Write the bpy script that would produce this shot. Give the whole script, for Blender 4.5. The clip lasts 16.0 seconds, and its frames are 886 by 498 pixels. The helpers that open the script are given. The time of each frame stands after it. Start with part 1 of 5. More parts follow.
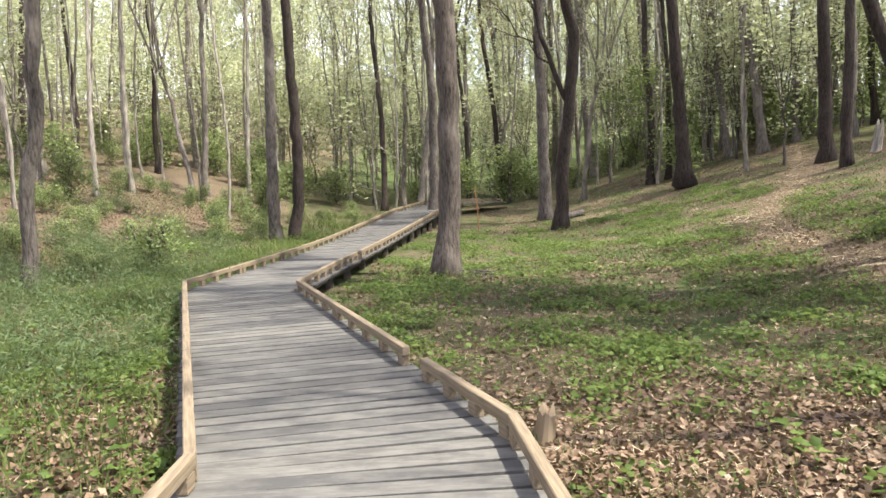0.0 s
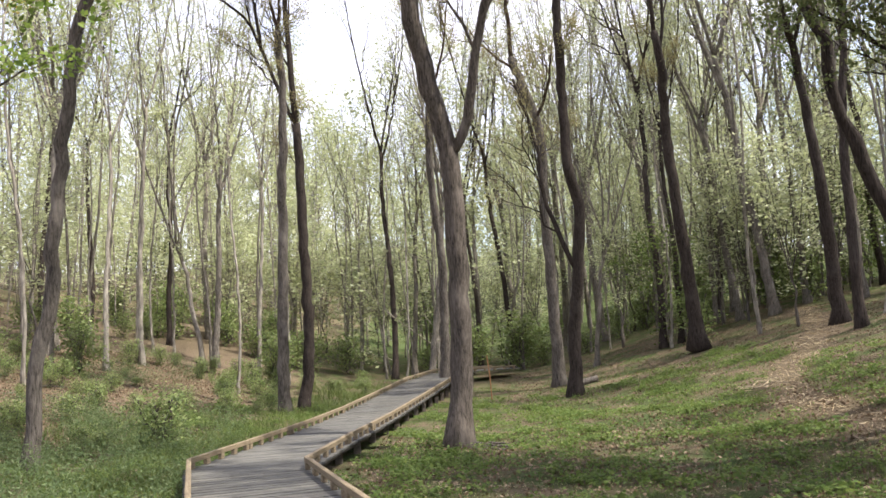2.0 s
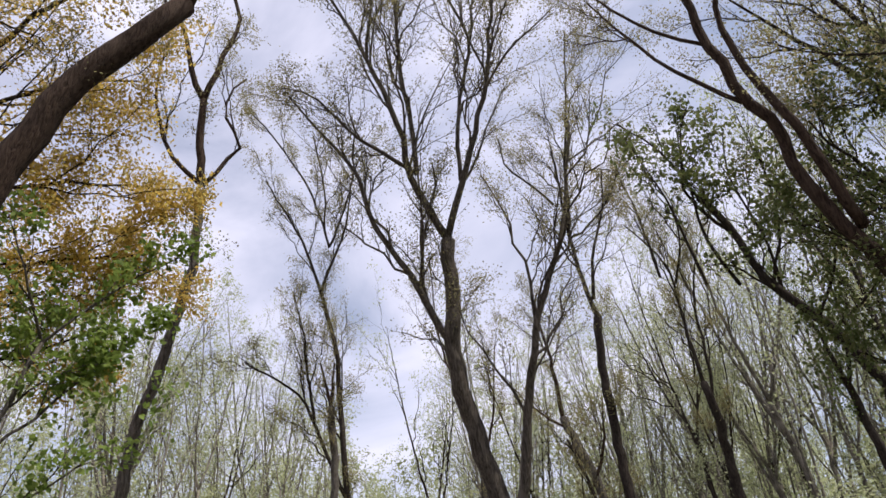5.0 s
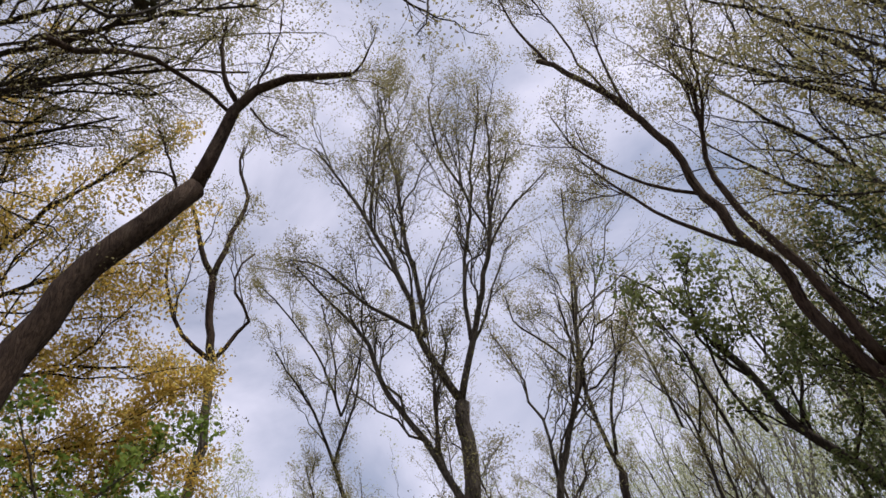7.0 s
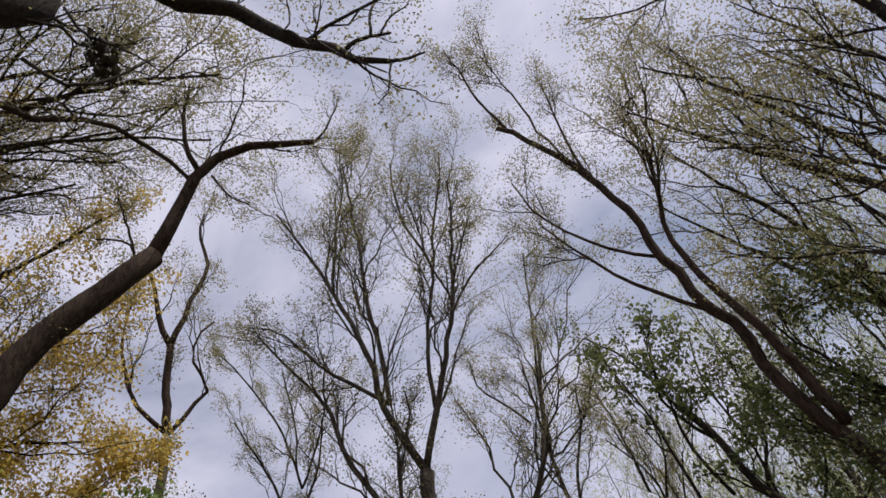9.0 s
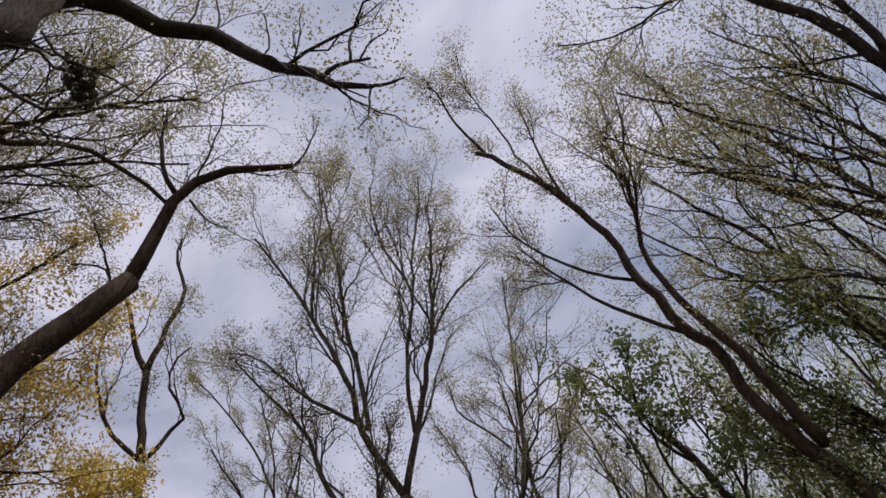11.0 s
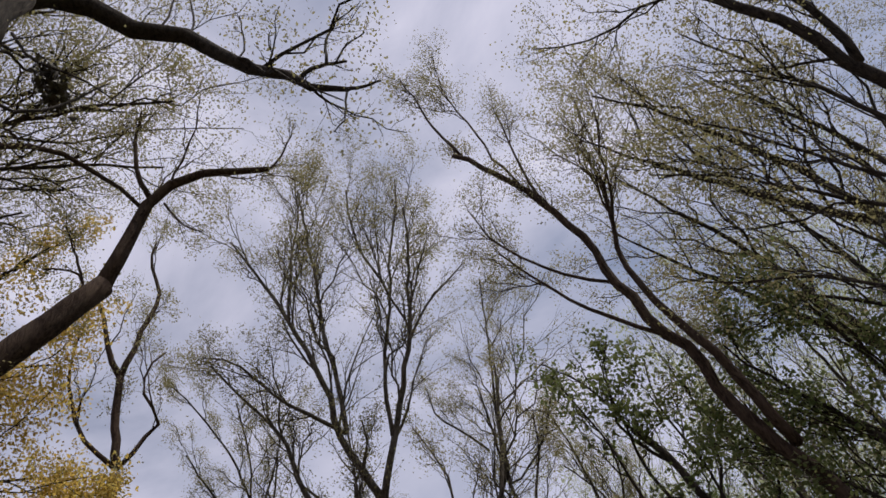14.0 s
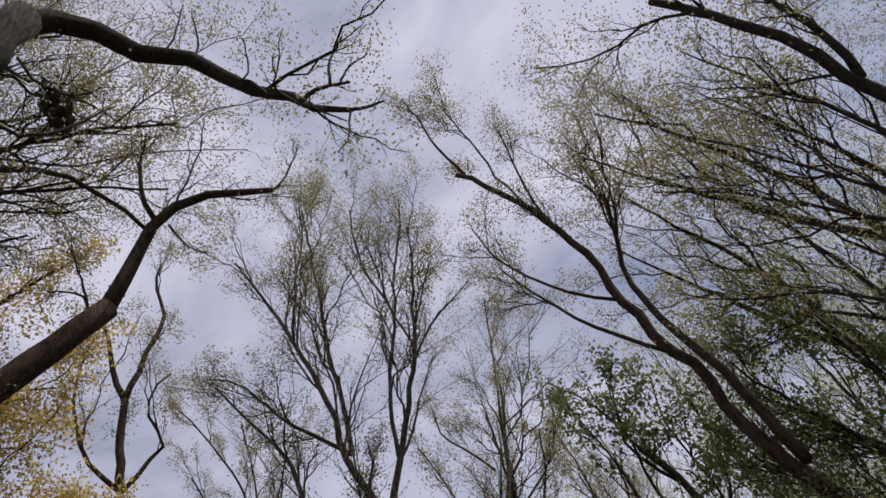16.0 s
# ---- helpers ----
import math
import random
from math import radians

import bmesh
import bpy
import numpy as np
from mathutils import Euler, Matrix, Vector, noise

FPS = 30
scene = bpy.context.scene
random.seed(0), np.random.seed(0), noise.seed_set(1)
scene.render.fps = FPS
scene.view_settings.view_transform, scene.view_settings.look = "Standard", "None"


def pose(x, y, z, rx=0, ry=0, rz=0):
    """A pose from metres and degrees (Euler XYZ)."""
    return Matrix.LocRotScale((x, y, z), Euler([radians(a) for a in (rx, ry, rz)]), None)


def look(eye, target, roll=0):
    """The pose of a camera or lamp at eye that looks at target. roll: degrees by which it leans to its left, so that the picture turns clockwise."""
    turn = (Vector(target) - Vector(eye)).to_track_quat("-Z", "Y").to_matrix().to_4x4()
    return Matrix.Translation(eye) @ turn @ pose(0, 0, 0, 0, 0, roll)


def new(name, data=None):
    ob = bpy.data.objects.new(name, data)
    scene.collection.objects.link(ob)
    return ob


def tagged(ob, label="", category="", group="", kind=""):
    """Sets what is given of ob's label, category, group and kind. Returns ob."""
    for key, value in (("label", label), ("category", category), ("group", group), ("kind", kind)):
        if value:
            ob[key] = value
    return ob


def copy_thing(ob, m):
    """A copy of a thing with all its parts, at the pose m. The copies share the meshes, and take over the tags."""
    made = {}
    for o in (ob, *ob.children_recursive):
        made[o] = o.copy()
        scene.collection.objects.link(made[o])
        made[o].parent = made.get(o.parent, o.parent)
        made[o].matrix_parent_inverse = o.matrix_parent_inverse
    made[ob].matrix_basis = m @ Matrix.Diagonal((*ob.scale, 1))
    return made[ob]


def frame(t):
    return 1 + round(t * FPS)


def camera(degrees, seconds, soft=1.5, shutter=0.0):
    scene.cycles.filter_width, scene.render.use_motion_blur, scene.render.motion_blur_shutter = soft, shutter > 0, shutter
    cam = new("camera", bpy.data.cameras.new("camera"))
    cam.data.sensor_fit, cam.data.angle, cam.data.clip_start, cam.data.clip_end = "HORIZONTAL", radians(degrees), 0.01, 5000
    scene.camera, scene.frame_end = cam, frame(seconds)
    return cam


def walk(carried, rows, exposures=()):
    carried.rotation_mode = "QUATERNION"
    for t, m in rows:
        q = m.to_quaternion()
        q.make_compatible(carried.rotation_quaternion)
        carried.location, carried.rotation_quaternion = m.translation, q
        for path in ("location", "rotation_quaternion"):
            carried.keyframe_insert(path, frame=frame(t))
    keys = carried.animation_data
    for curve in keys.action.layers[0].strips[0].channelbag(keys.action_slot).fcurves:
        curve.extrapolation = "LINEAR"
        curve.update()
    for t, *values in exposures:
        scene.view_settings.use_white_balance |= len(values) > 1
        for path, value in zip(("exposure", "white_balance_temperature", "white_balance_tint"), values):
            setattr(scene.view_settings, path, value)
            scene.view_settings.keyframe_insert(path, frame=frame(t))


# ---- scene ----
# ------------------------------------------------------------------ camera
cam = camera(59.0, 16.0, soft=1.55)
# seconds, place, turn
ROWS = [
    (0.0, 0.0, 0.0, 1.5, 85.22, 2.19, -0.23),
    (0.5, -0.0, 0.006, 1.504, 86.02, 2.21, -0.52),
    (1.0, -0.001, 0.029, 1.518, 89.23, 2.49, -0.45),
    (1.5, -0.002, 0.056, 1.538, 93.35, 2.91, -0.08),
    (2.0, -0.003, 0.081, 1.557, 97.37, 3.13, 0.59),
    (2.5, -0.004, 0.103, 1.577, 101.37, 3.3, 1.24),
    (3.0, -0.007, 0.13, 1.603, 106.51, 3.56, 1.87),
    (3.5, -0.009, 0.15, 1.625, 110.82, 3.86, 2.56),
    (4.0, -0.012, 0.166, 1.646, 114.74, 4.23, 3.23),
    (4.5, -0.016, 0.183, 1.67, 119.15, 4.64, 4.12),
    (5.0, -0.02, 0.197, 1.696, 123.83, 5.15, 5.28),
    (5.2, -0.021, 0.202, 1.706, 125.64, 5.3, 5.69),
    (7.3, -0.032, 0.224, 1.766, 136.34, 7.78, 8.02),
    (7.5, -0.032, 0.224, 1.767, 136.57, 7.95, 7.85),
    (8.0, -0.034, 0.226, 1.773, 137.57, 8.61, 7.4),
    (8.5, -0.035, 0.227, 1.782, 138.92, 9.31, 6.89),
    (9.0, -0.037, 0.229, 1.79, 140.29, 9.89, 6.62),
    (9.2, -0.038, 0.229, 1.793, 140.8, 9.96, 6.49),
    (11.5, -0.039, 0.23, 1.801, 141.88, 11.49, 5.54),
    (12.0, -0.039, 0.23, 1.8, 141.79, 11.8, 5.28),
    (12.5, -0.039, 0.23, 1.8, 141.71, 12.07, 5.05),
    (13.0, -0.039, 0.23, 1.799, 141.67, 12.28, 4.87),
    (13.5, -0.039, 0.23, 1.8, 141.74, 12.45, 4.82),
    (14.0, -0.039, 0.23, 1.801, 141.9, 12.6, 4.89),
    (14.5, -0.04, 0.231, 1.802, 142.17, 12.65, 4.97),
    (15.0, -0.04, 0.231, 1.805, 142.64, 12.52, 5.2),
    (15.5, -0.041, 0.231, 1.808, 143.09, 12.58, 5.41),
    (16.0, -0.041, 0.232, 1.81, 143.41, 12.68, 5.5),
]
walk(cam, [(t, pose(*p)) for t, *p in ROWS],
     exposures=[(0.0, 1.46), (1.5, 1.27), (3.0, 0.62), (5.0, 0.06), (7.5, -0.2), (9.0, -0.4), (16.0, -0.5)])

# ------------------------------------------------------------------ light
SUN_EL, SUN_AZ = radians(60), radians(112)      # azimuth from +y towards +x
world = bpy.data.worlds.new("sky")
scene.world = world
world.use_nodes = True


def build_world():
    nt = world.node_tree
    nt.nodes.clear()
    out = nt.nodes.new("ShaderNodeOutputWorld")
    bg = nt.nodes.new("ShaderNodeBackground")
    sky = nt.nodes.new("ShaderNodeTexSky")
    sky.sky_type, sky.sun_disc = "NISHITA", False
    sky.sun_elevation, sky.sun_rotation = SUN_EL, SUN_AZ
    co = nt.nodes.new("ShaderNodeTexCoord")
    mp = nt.nodes.new("ShaderNodeMapping")
    mp.inputs["Scale"].default_value = (1.0, 1.0, 1.8)
    no = nt.nodes.new("ShaderNodeTexNoise")
    no.inputs["Scale"].default_value, no.inputs["Detail"].default_value = 2.6, 7
    no.inputs["Roughness"].default_value, no.inputs["Distortion"].default_value = 0.55, 0.4
    ramp = nt.nodes.new("ShaderNodeMapRange")
    ramp.inputs["From Min"].default_value, ramp.inputs["From Max"].default_value = 0.34, 0.72
    ramp.inputs["To Min"].default_value, ramp.inputs["To Max"].default_value = 0.2, 0.95
    mix = nt.nodes.new("ShaderNodeMix")
    mix.data_type = "RGBA"
    mix.inputs["B"].default_value = (8.7, 8.4, 10.0, 1)      # thin bright cloud
    nt.links.new(co.outputs["Generated"], mp.inputs["Vector"])
    nt.links.new(mp.outputs[0], no.inputs["Vector"])
    nt.links.new(no.outputs["Fac"], ramp.inputs["Value"])
    nt.links.new(ramp.outputs[0], mix.inputs["Factor"])
    nt.links.new(sky.outputs[0], mix.inputs["A"])
    nt.links.new(mix.outputs["Result"], bg.inputs["Color"])
    bg.inputs["Strength"].default_value = 0.13
    nt.links.new(bg.outputs[0], out.inputs["Surface"])


build_world()
sun_data = bpy.data.lights.new("sun", "SUN")
sun_data.energy, sun_data.angle, sun_data.color = 5.0, radians(0.8), (1.0, 0.95, 0.86)
sun = new("sun", sun_data)
sun_dir = Vector((math.sin(SUN_AZ) * math.cos(SUN_EL), math.cos(SUN_AZ) * math.cos(SUN_EL), math.sin(SUN_EL)))
sun.matrix_world = look(sun_dir * 60, (0, 0, 0))

# ------------------------------------------------------------------ materials


class Nodes:
    """A small wrapper to build a node material."""

    def __init__(self, name):
        self.mat = bpy.data.materials.new(name)
        self.mat.use_nodes = True
        self.nt = self.mat.node_tree
        self.bsdf = self.nt.nodes["Principled BSDF"]
        self.out = self.nt.nodes["Material Output"]

    def add(self, kind, **values):
        n = self.nt.nodes.new(kind)
        for key, value in values.items():
            n.inputs[key.replace("_", " ")].default_value = value
        return n

    def link(self, a, b):
        self.nt.links.new(a, b)

    def coords(self, which="Object", scale=(1, 1, 1)):
        c = self.nt.nodes.new("ShaderNodeTexCoord")
        m = self.add("ShaderNodeMapping", Scale=scale)
        self.link(c.outputs[which], m.inputs["Vector"])
        return m.outputs[0]

    def noise(self, vec, scale, detail=4, rough=0.6, distortion=0.0):
        n = self.add("ShaderNodeTexNoise", Scale=scale, Detail=detail, Roughness=rough, Distortion=distortion)
        self.link(vec, n.inputs["Vector"])
        return n.outputs["Fac"]

    def ramp(self, fac, stops):
        r = self.nt.nodes.new("ShaderNodeValToRGB")
        el = r.color_ramp.elements
        while len(el) < len(stops):
            el.new(0.5)
        for e, (p, c) in zip(el, stops):
            e.position, e.color = p, (*c, 1)
        self.link(fac, r.inputs[0])
        return r.outputs[0]

    def mix(self, fac, a, b, mode="MIX"):
        m = self.nt.nodes.new("ShaderNodeMix")
        m.data_type, m.blend_type = "RGBA", mode
        for src, key in ((fac, "Factor"), (a, "A"), (b, "B")):
            if isinstance(src, (float, int)):
                m.inputs[key].default_value = src
            elif isinstance(src, tuple):
                m.inputs[key].default_value = (*src, 1)
            else:
                self.link(src, m.inputs[key])
        return m.outputs["Result"]

    def bump(self, height, strength, distance=0.02):
        b = self.add("ShaderNodeBump", Strength=strength, Distance=distance)
        self.link(height, b.inputs["Height"])
        self.link(b.outputs[0], self.bsdf.inputs["Normal"])

    def finish(self, color, rough=0.85, spec=0.25):
        self.link(color, self.bsdf.inputs["Base Color"])
        self.bsdf.inputs["Roughness"].default_value = rough
        self.bsdf.inputs["Specular IOR Level"].default_value = spec
        return self.mat


def bark(name, dark, light, moss=0.0, rings=26.0, lichen=1.5):
    n = Nodes(name)
    v = n.coords("Object", (1, 1, 0.16))
    ridges = n.noise(v, rings, 5, 0.7, 0.6)
    blotch = n.noise(n.coords("Object", (1, 1, 0.5)), 2.3, 4, 0.6)
    c = n.ramp(ridges, [(0.36, dark), (0.62, light)])
    pale = tuple(min(1, a * lichen + 0.015) for a in light)
    c = n.mix(n.ramp(blotch, [(0.52, (0, 0, 0)), (0.72, (0.75, 0.75, 0.75))]), c, pale)
    if moss:
        c = n.mix(n.ramp(n.noise(v, 5, 4), [(0.5, (0, 0, 0)), (0.75, (moss, moss, moss))]), c, (0.09, 0.12, 0.04))
    tone = n.nt.nodes.new("ShaderNodeObjectInfo")
    c = n.mix(n.ramp(tone.outputs["Random"], [(0, (0, 0, 0)), (1, (0.15, 0.15, 0.15))]), c, dark)
    n.bump(ridges, 1.0, 0.045)
    return n.finish(c, 0.92, 0.15)


def leaf(name, colors, glow=0.45):
    """Thin leaves: diffuse on top, with light let through."""
    n = Nodes(name)
    g = n.nt.nodes.new("ShaderNodeNewGeometry")
    stops = [(i / max(1, len(colors) - 1), c) for i, c in enumerate(colors)]
    c = n.ramp(g.outputs["Random Per Island"], stops)
    n.finish(c, 0.6, 0.3)
    tr = n.nt.nodes.new("ShaderNodeBsdfTranslucent")
    n.link(n.mix(0.14, c, (0.6, 0.62, 0.25)), tr.inputs["Color"])
    mx = n.add("ShaderNodeMixShader")
    mx.inputs[0].default_value = glow
    n.link(n.bsdf.outputs[0], mx.inputs[1])
    n.link(tr.outputs[0], mx.inputs[2])
    n.link(mx.outputs[0], n.out.inputs["Surface"])
    return n.mat


def deck_wood():
    n = Nodes("weathered_deck_wood")
    ob = n.nt.nodes.new("ShaderNodeObjectInfo")
    off = n.add("ShaderNodeVectorMath")
    off.operation = "MULTIPLY_ADD"
    n.link(ob.outputs["Random"], off.inputs[0])
    off.inputs[1].default_value = (37, 23, 11)
    geo = n.nt.nodes.new("ShaderNodeNewGeometry")
    n.link(geo.outputs["Position"], off.inputs[2])
    m = n.add("ShaderNodeMapping", Scale=(2.2, 13, 13))
    n.link(off.outputs[0], m.inputs["Vector"])
    grain = n.noise(m.outputs[0], 3.0, 6, 0.7, 0.3)
    m2 = n.add("ShaderNodeMapping", Scale=(1, 2.4, 1))
    n.link(geo.outputs["Position"], m2.inputs["Vector"])
    stain_dapple = n.noise(m2.outputs[0], 2.6, 7, 0.7)
    c = n.ramp(grain, [(0.2, (0.075, 0.071, 0.064)), (0.4, (0.122, 0.116, 0.104)), (0.6, (0.156, 0.149, 0.135)), (0.85, (0.205, 0.196, 0.178))])
    # weather stains, strengthened to paint in the dappled shade on the deck
    c = n.mix(n.ramp(stain_dapple, [(0.45, (0, 0, 0)), (0.6, (0.85, 0.85, 0.85))]), c, (0.08, 0.077, 0.072))
    spot = n.noise(geo.outputs["Position"], 11, 5, 0.7)
    c = n.mix(n.ramp(spot, [(0.5, (0, 0, 0)), (0.72, (0.55, 0.55, 0.55))]), c, (0.1, 0.098, 0.094))
    tone = n.ramp(ob.outputs["Random"], [(0, (0.6, 0.6, 0.6)), (0.3, (0.78, 0.78, 0.77)), (0.7, (0.88, 0.88, 0.86)), (1, (1.0, 0.97, 0.92))])
    c = n.mix(1.0, c, tone, "MULTIPLY")
    n.bump(grain, 0.35, 0.004)
    return n.finish(c, 0.8, 0.25)


def rail_wood(name, dark, light):
    n = Nodes(name)
    geo = n.nt.nodes.new("ShaderNodeNewGeometry")
    grain = n.noise(n.coords("Object", (1.5, 30, 30)), 2.2, 5, 0.65, 0.3)
    blot = n.noise(geo.outputs["Position"], 3.0, 4)
    c = n.ramp(grain, [(0.3, dark), (0.7, light)])
    c = n.mix(n.ramp(blot, [(0.5, (0, 0, 0)), (0.75, (0.5, 0.5, 0.5))]), c, dark)
    n.bump(grain, 0.3, 0.004)
    return n.finish(c, 0.75, 0.25)


def ground_cover():
    n = Nodes("forest_floor")
    geo = n.nt.nodes.new("ShaderNodeNewGeometry")
    pos = geo.outputs["Position"]
    fine = n.noise(pos, 24, 7, 0.8, 0.6)
    mid = n.noise(pos, 1.1, 5, 0.65, 0.3)
    big = n.noise(pos, 0.22, 3, 0.5)
    litter = n.ramp(fine, [(0.25, (0.036, 0.027, 0.018)), (0.5, (0.12, 0.088, 0.058)), (0.72, (0.24, 0.19, 0.132))])
    green = n.ramp(fine, [(0.25, (0.025, 0.036, 0.012)), (0.55, (0.065, 0.09, 0.03)), (0.8, (0.13, 0.155, 0.057))])
    at = n.nt.nodes.new("ShaderNodeAttribute")
    at.attribute_name = "litter"
    s = n.nt.nodes.new("ShaderNodeMath")
    s.operation = "ADD"
    n.link(mid, s.inputs[0])
    n.link(at.outputs["Fac"], s.inputs[1])
    fac = n.ramp(s.outputs[0], [(0.4, (0, 0, 0)), (0.57, (1, 1, 1))])
    c = n.mix(fac, green, litter)
    c = n.mix(n.ramp(big, [(0.4, (0, 0, 0)), (0.7, (0.4, 0.4, 0.4))]), c, (0.09, 0.075, 0.04))
    n.bump(fine, 0.9, 0.05)
    return n.finish(c, 0.95, 0.1)


M = {
    "bark_grey": bark("grey_bark", (0.04, 0.034, 0.029), (0.16, 0.138, 0.118)),
    "bark_dark": bark("dark_bark", (0.017, 0.0135, 0.0115), (0.07, 0.054, 0.045), lichen=1.12),
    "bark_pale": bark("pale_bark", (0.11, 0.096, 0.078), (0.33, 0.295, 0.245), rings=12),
    "bark_fork": bark("furrowed_bark", (0.04, 0.033, 0.027), (0.155, 0.128, 0.106)),
    # limb bark darkened to carry shade against the sky in its colour
    "twig": bark("twig_bark", (0.025, 0.02, 0.017), (0.095, 0.077, 0.064), lichen=1.3),
    "leaf_olive": leaf("olive_spring_leaf", [(0.17, 0.155, 0.075), (0.24, 0.205, 0.105), (0.26, 0.195, 0.105), (0.21, 0.2, 0.09)], 0.58),
    "leaf_green": leaf("green_spring_leaf", [(0.055, 0.095, 0.016), (0.095, 0.15, 0.03), (0.16, 0.21, 0.05)]),
    # light spring green of the background wood, paled further to paint in haze
    "leaf_light_haze": leaf("light_spring_leaf", [(0.33, 0.37, 0.19), (0.44, 0.465, 0.27), (0.54, 0.545, 0.37)], 0.5),
    "bark_brown": bark("brown_bark", (0.024, 0.0145, 0.0105), (0.092, 0.06, 0.044), lichen=1.12),
    # grey bark of the background wood, lightened to paint in haze
    "bark_mid_haze": bark("light_grey_bark", (0.075, 0.064, 0.052), (0.25, 0.22, 0.185)),
    "leaf_yellow": leaf("yellow_spring_leaf", [(0.48, 0.3, 0.05), (0.55, 0.37, 0.08), (0.38, 0.3, 0.08), (0.5, 0.28, 0.05)], 0.68),
    "leaf_fresh": leaf("fresh_green_leaf", [(0.1, 0.17, 0.025), (0.16, 0.24, 0.04), (0.24, 0.31, 0.07)], 0.5),
    "leaf_deep": leaf("deep_green_leaf", [(0.06, 0.088, 0.025), (0.1, 0.128, 0.042), (0.14, 0.14, 0.055)], 0.5),
    "leaf_dry": leaf("dry_leaf", [(0.05, 0.028, 0.017), (0.12, 0.074, 0.042), (0.22, 0.15, 0.094), (0.08, 0.045, 0.026), (0.16, 0.104, 0.06), (0.29, 0.215, 0.145)], 0.1),
    "grass": leaf("grass_blade", [(0.045, 0.075, 0.013), (0.08, 0.12, 0.026), (0.16, 0.185, 0.055)], 0.4),
    "weed": leaf("weed_leaf", [(0.05, 0.085, 0.03), (0.085, 0.128, 0.048), (0.16, 0.2, 0.092)], 0.4),
    "leaf_shrub": leaf("shrub_leaf", [(0.11, 0.165, 0.05), (0.18, 0.235, 0.08), (0.27, 0.31, 0.125)], 0.45),
    "straw": leaf("dry_straw", [(0.4, 0.31, 0.18), (0.55, 0.45, 0.3), (0.3, 0.22, 0.13)], 0.15),
    "rust": rail_wood("rusty_metal", (0.16, 0.07, 0.03), (0.3, 0.15, 0.07)),
    "leaf_dead": leaf("dead_leaf", [(0.02, 0.014, 0.01), (0.05, 0.035, 0.022)], 0.05),
    "deck": deck_wood(),
    "rail": rail_wood("tan_rail_wood", (0.11, 0.085, 0.055), (0.27, 0.21, 0.135)),
    "post": rail_wood("old_post_wood", (0.04, 0.032, 0.025), (0.14, 0.115, 0.09)),
    "ground": ground_cover(),
}

# ------------------------------------------------------------------ mesh tools
rng = np.random.default_rng(7)
LONG = 1.26      # the plan of ground and wood is drawn out along y


def mesh_from(name, verts, faces, material, smooth=True):
    """A mesh from numpy arrays: faces all triangles or all quads."""
    me = bpy.data.meshes.new(name)
    n, k = faces.shape
    me.vertices.add(len(verts))
    me.vertices.foreach_set("co", np.asarray(verts, dtype=np.float32).ravel())
    me.loops.add(n * k)
    me.loops.foreach_set("vertex_index", faces.astype(np.int32).ravel())
    me.polygons.add(n)
    me.polygons.foreach_set("loop_start", np.arange(0, n * k, k, dtype=np.int32))
    if smooth:
        me.polygons.foreach_set("use_smooth", np.ones(n, dtype=bool))
    me.update(calc_edges=True)
    me.materials.append(material)
    return me


def tubes(batches):
    """Tapered tubes round many polylines at once. batches: (points (N,n,3), radii (N,n), sides)."""
    vs, fs, base = [], [], 0
    for P, R, k in batches:
        N, n, _ = P.shape
        if N == 0:
            continue
        T = np.gradient(P, axis=1)
        T /= np.linalg.norm(T, axis=2, keepdims=True) + 1e-9
        ref = np.where(np.abs(T[..., 2:3]) > 0.9, np.array([1.0, 0, 0]), np.array([0, 0, 1.0]))
        ref = np.broadcast_to(ref[:, :1], T.shape)
        U = np.cross(T, ref)
        U /= np.linalg.norm(U, axis=2, keepdims=True) + 1e-9
        V = np.cross(T, U)
        a = np.arange(k) * 2 * np.pi / k
        ring = U[:, :, None] * np.cos(a)[None, None, :, None] + V[:, :, None] * np.sin(a)[None, None, :, None]
        X = P[:, :, None] + ring * R[:, :, None, None]
        vs.append(X.reshape(-1, 3))
        i, j, s = np.meshgrid(np.arange(N), np.arange(n - 1), np.arange(k), indexing="ij")
        q = base + (i * n + j) * k
        s2 = (s + 1) % k
        fs.append(np.stack([q + s, q + k + s, q + k + s2, q + s2], -1).reshape(-1, 4)[:, ::-1])
        base += N * n * k
    return np.concatenate(vs), np.concatenate(fs)


def resample(ctrl, n, wobble=0.0, rg=None):
    """A smooth curve through control points, at n even steps."""
    c = np.asarray(ctrl, float)
    if len(c) == 2:
        c = np.array([c[0], (c[0] + c[1]) / 2, c[1]])
    pad = np.vstack([2 * c[0] - c[1], c, 2 * c[-1] - c[-2]])
    out = []
    for i in range(1, len(pad) - 2):
        p0, p1, p2, p3 = pad[i - 1:i + 3]
        t = np.linspace(0, 1, 9)[:-1, None]
        out.append(0.5 * (2 * p1 + (p2 - p0) * t + (2 * p0 - 5 * p1 + 4 * p2 - p3) * t ** 2 + (3 * p1 - p0 - 3 * p2 + p3) * t ** 3))
    out = np.vstack(out + [c[-1:]])
    d = np.concatenate([[0], np.cumsum(np.linalg.norm(np.diff(out, axis=0), axis=1))])
    s = np.linspace(0, d[-1], n)
    q = np.stack([np.interp(s, d, out[:, k]) for k in range(3)], 1)
    if wobble and rg is not None:
        w = rg.normal(0, wobble, (n, 3))
        w[0] = w[-1] = 0
        q += w
    return q


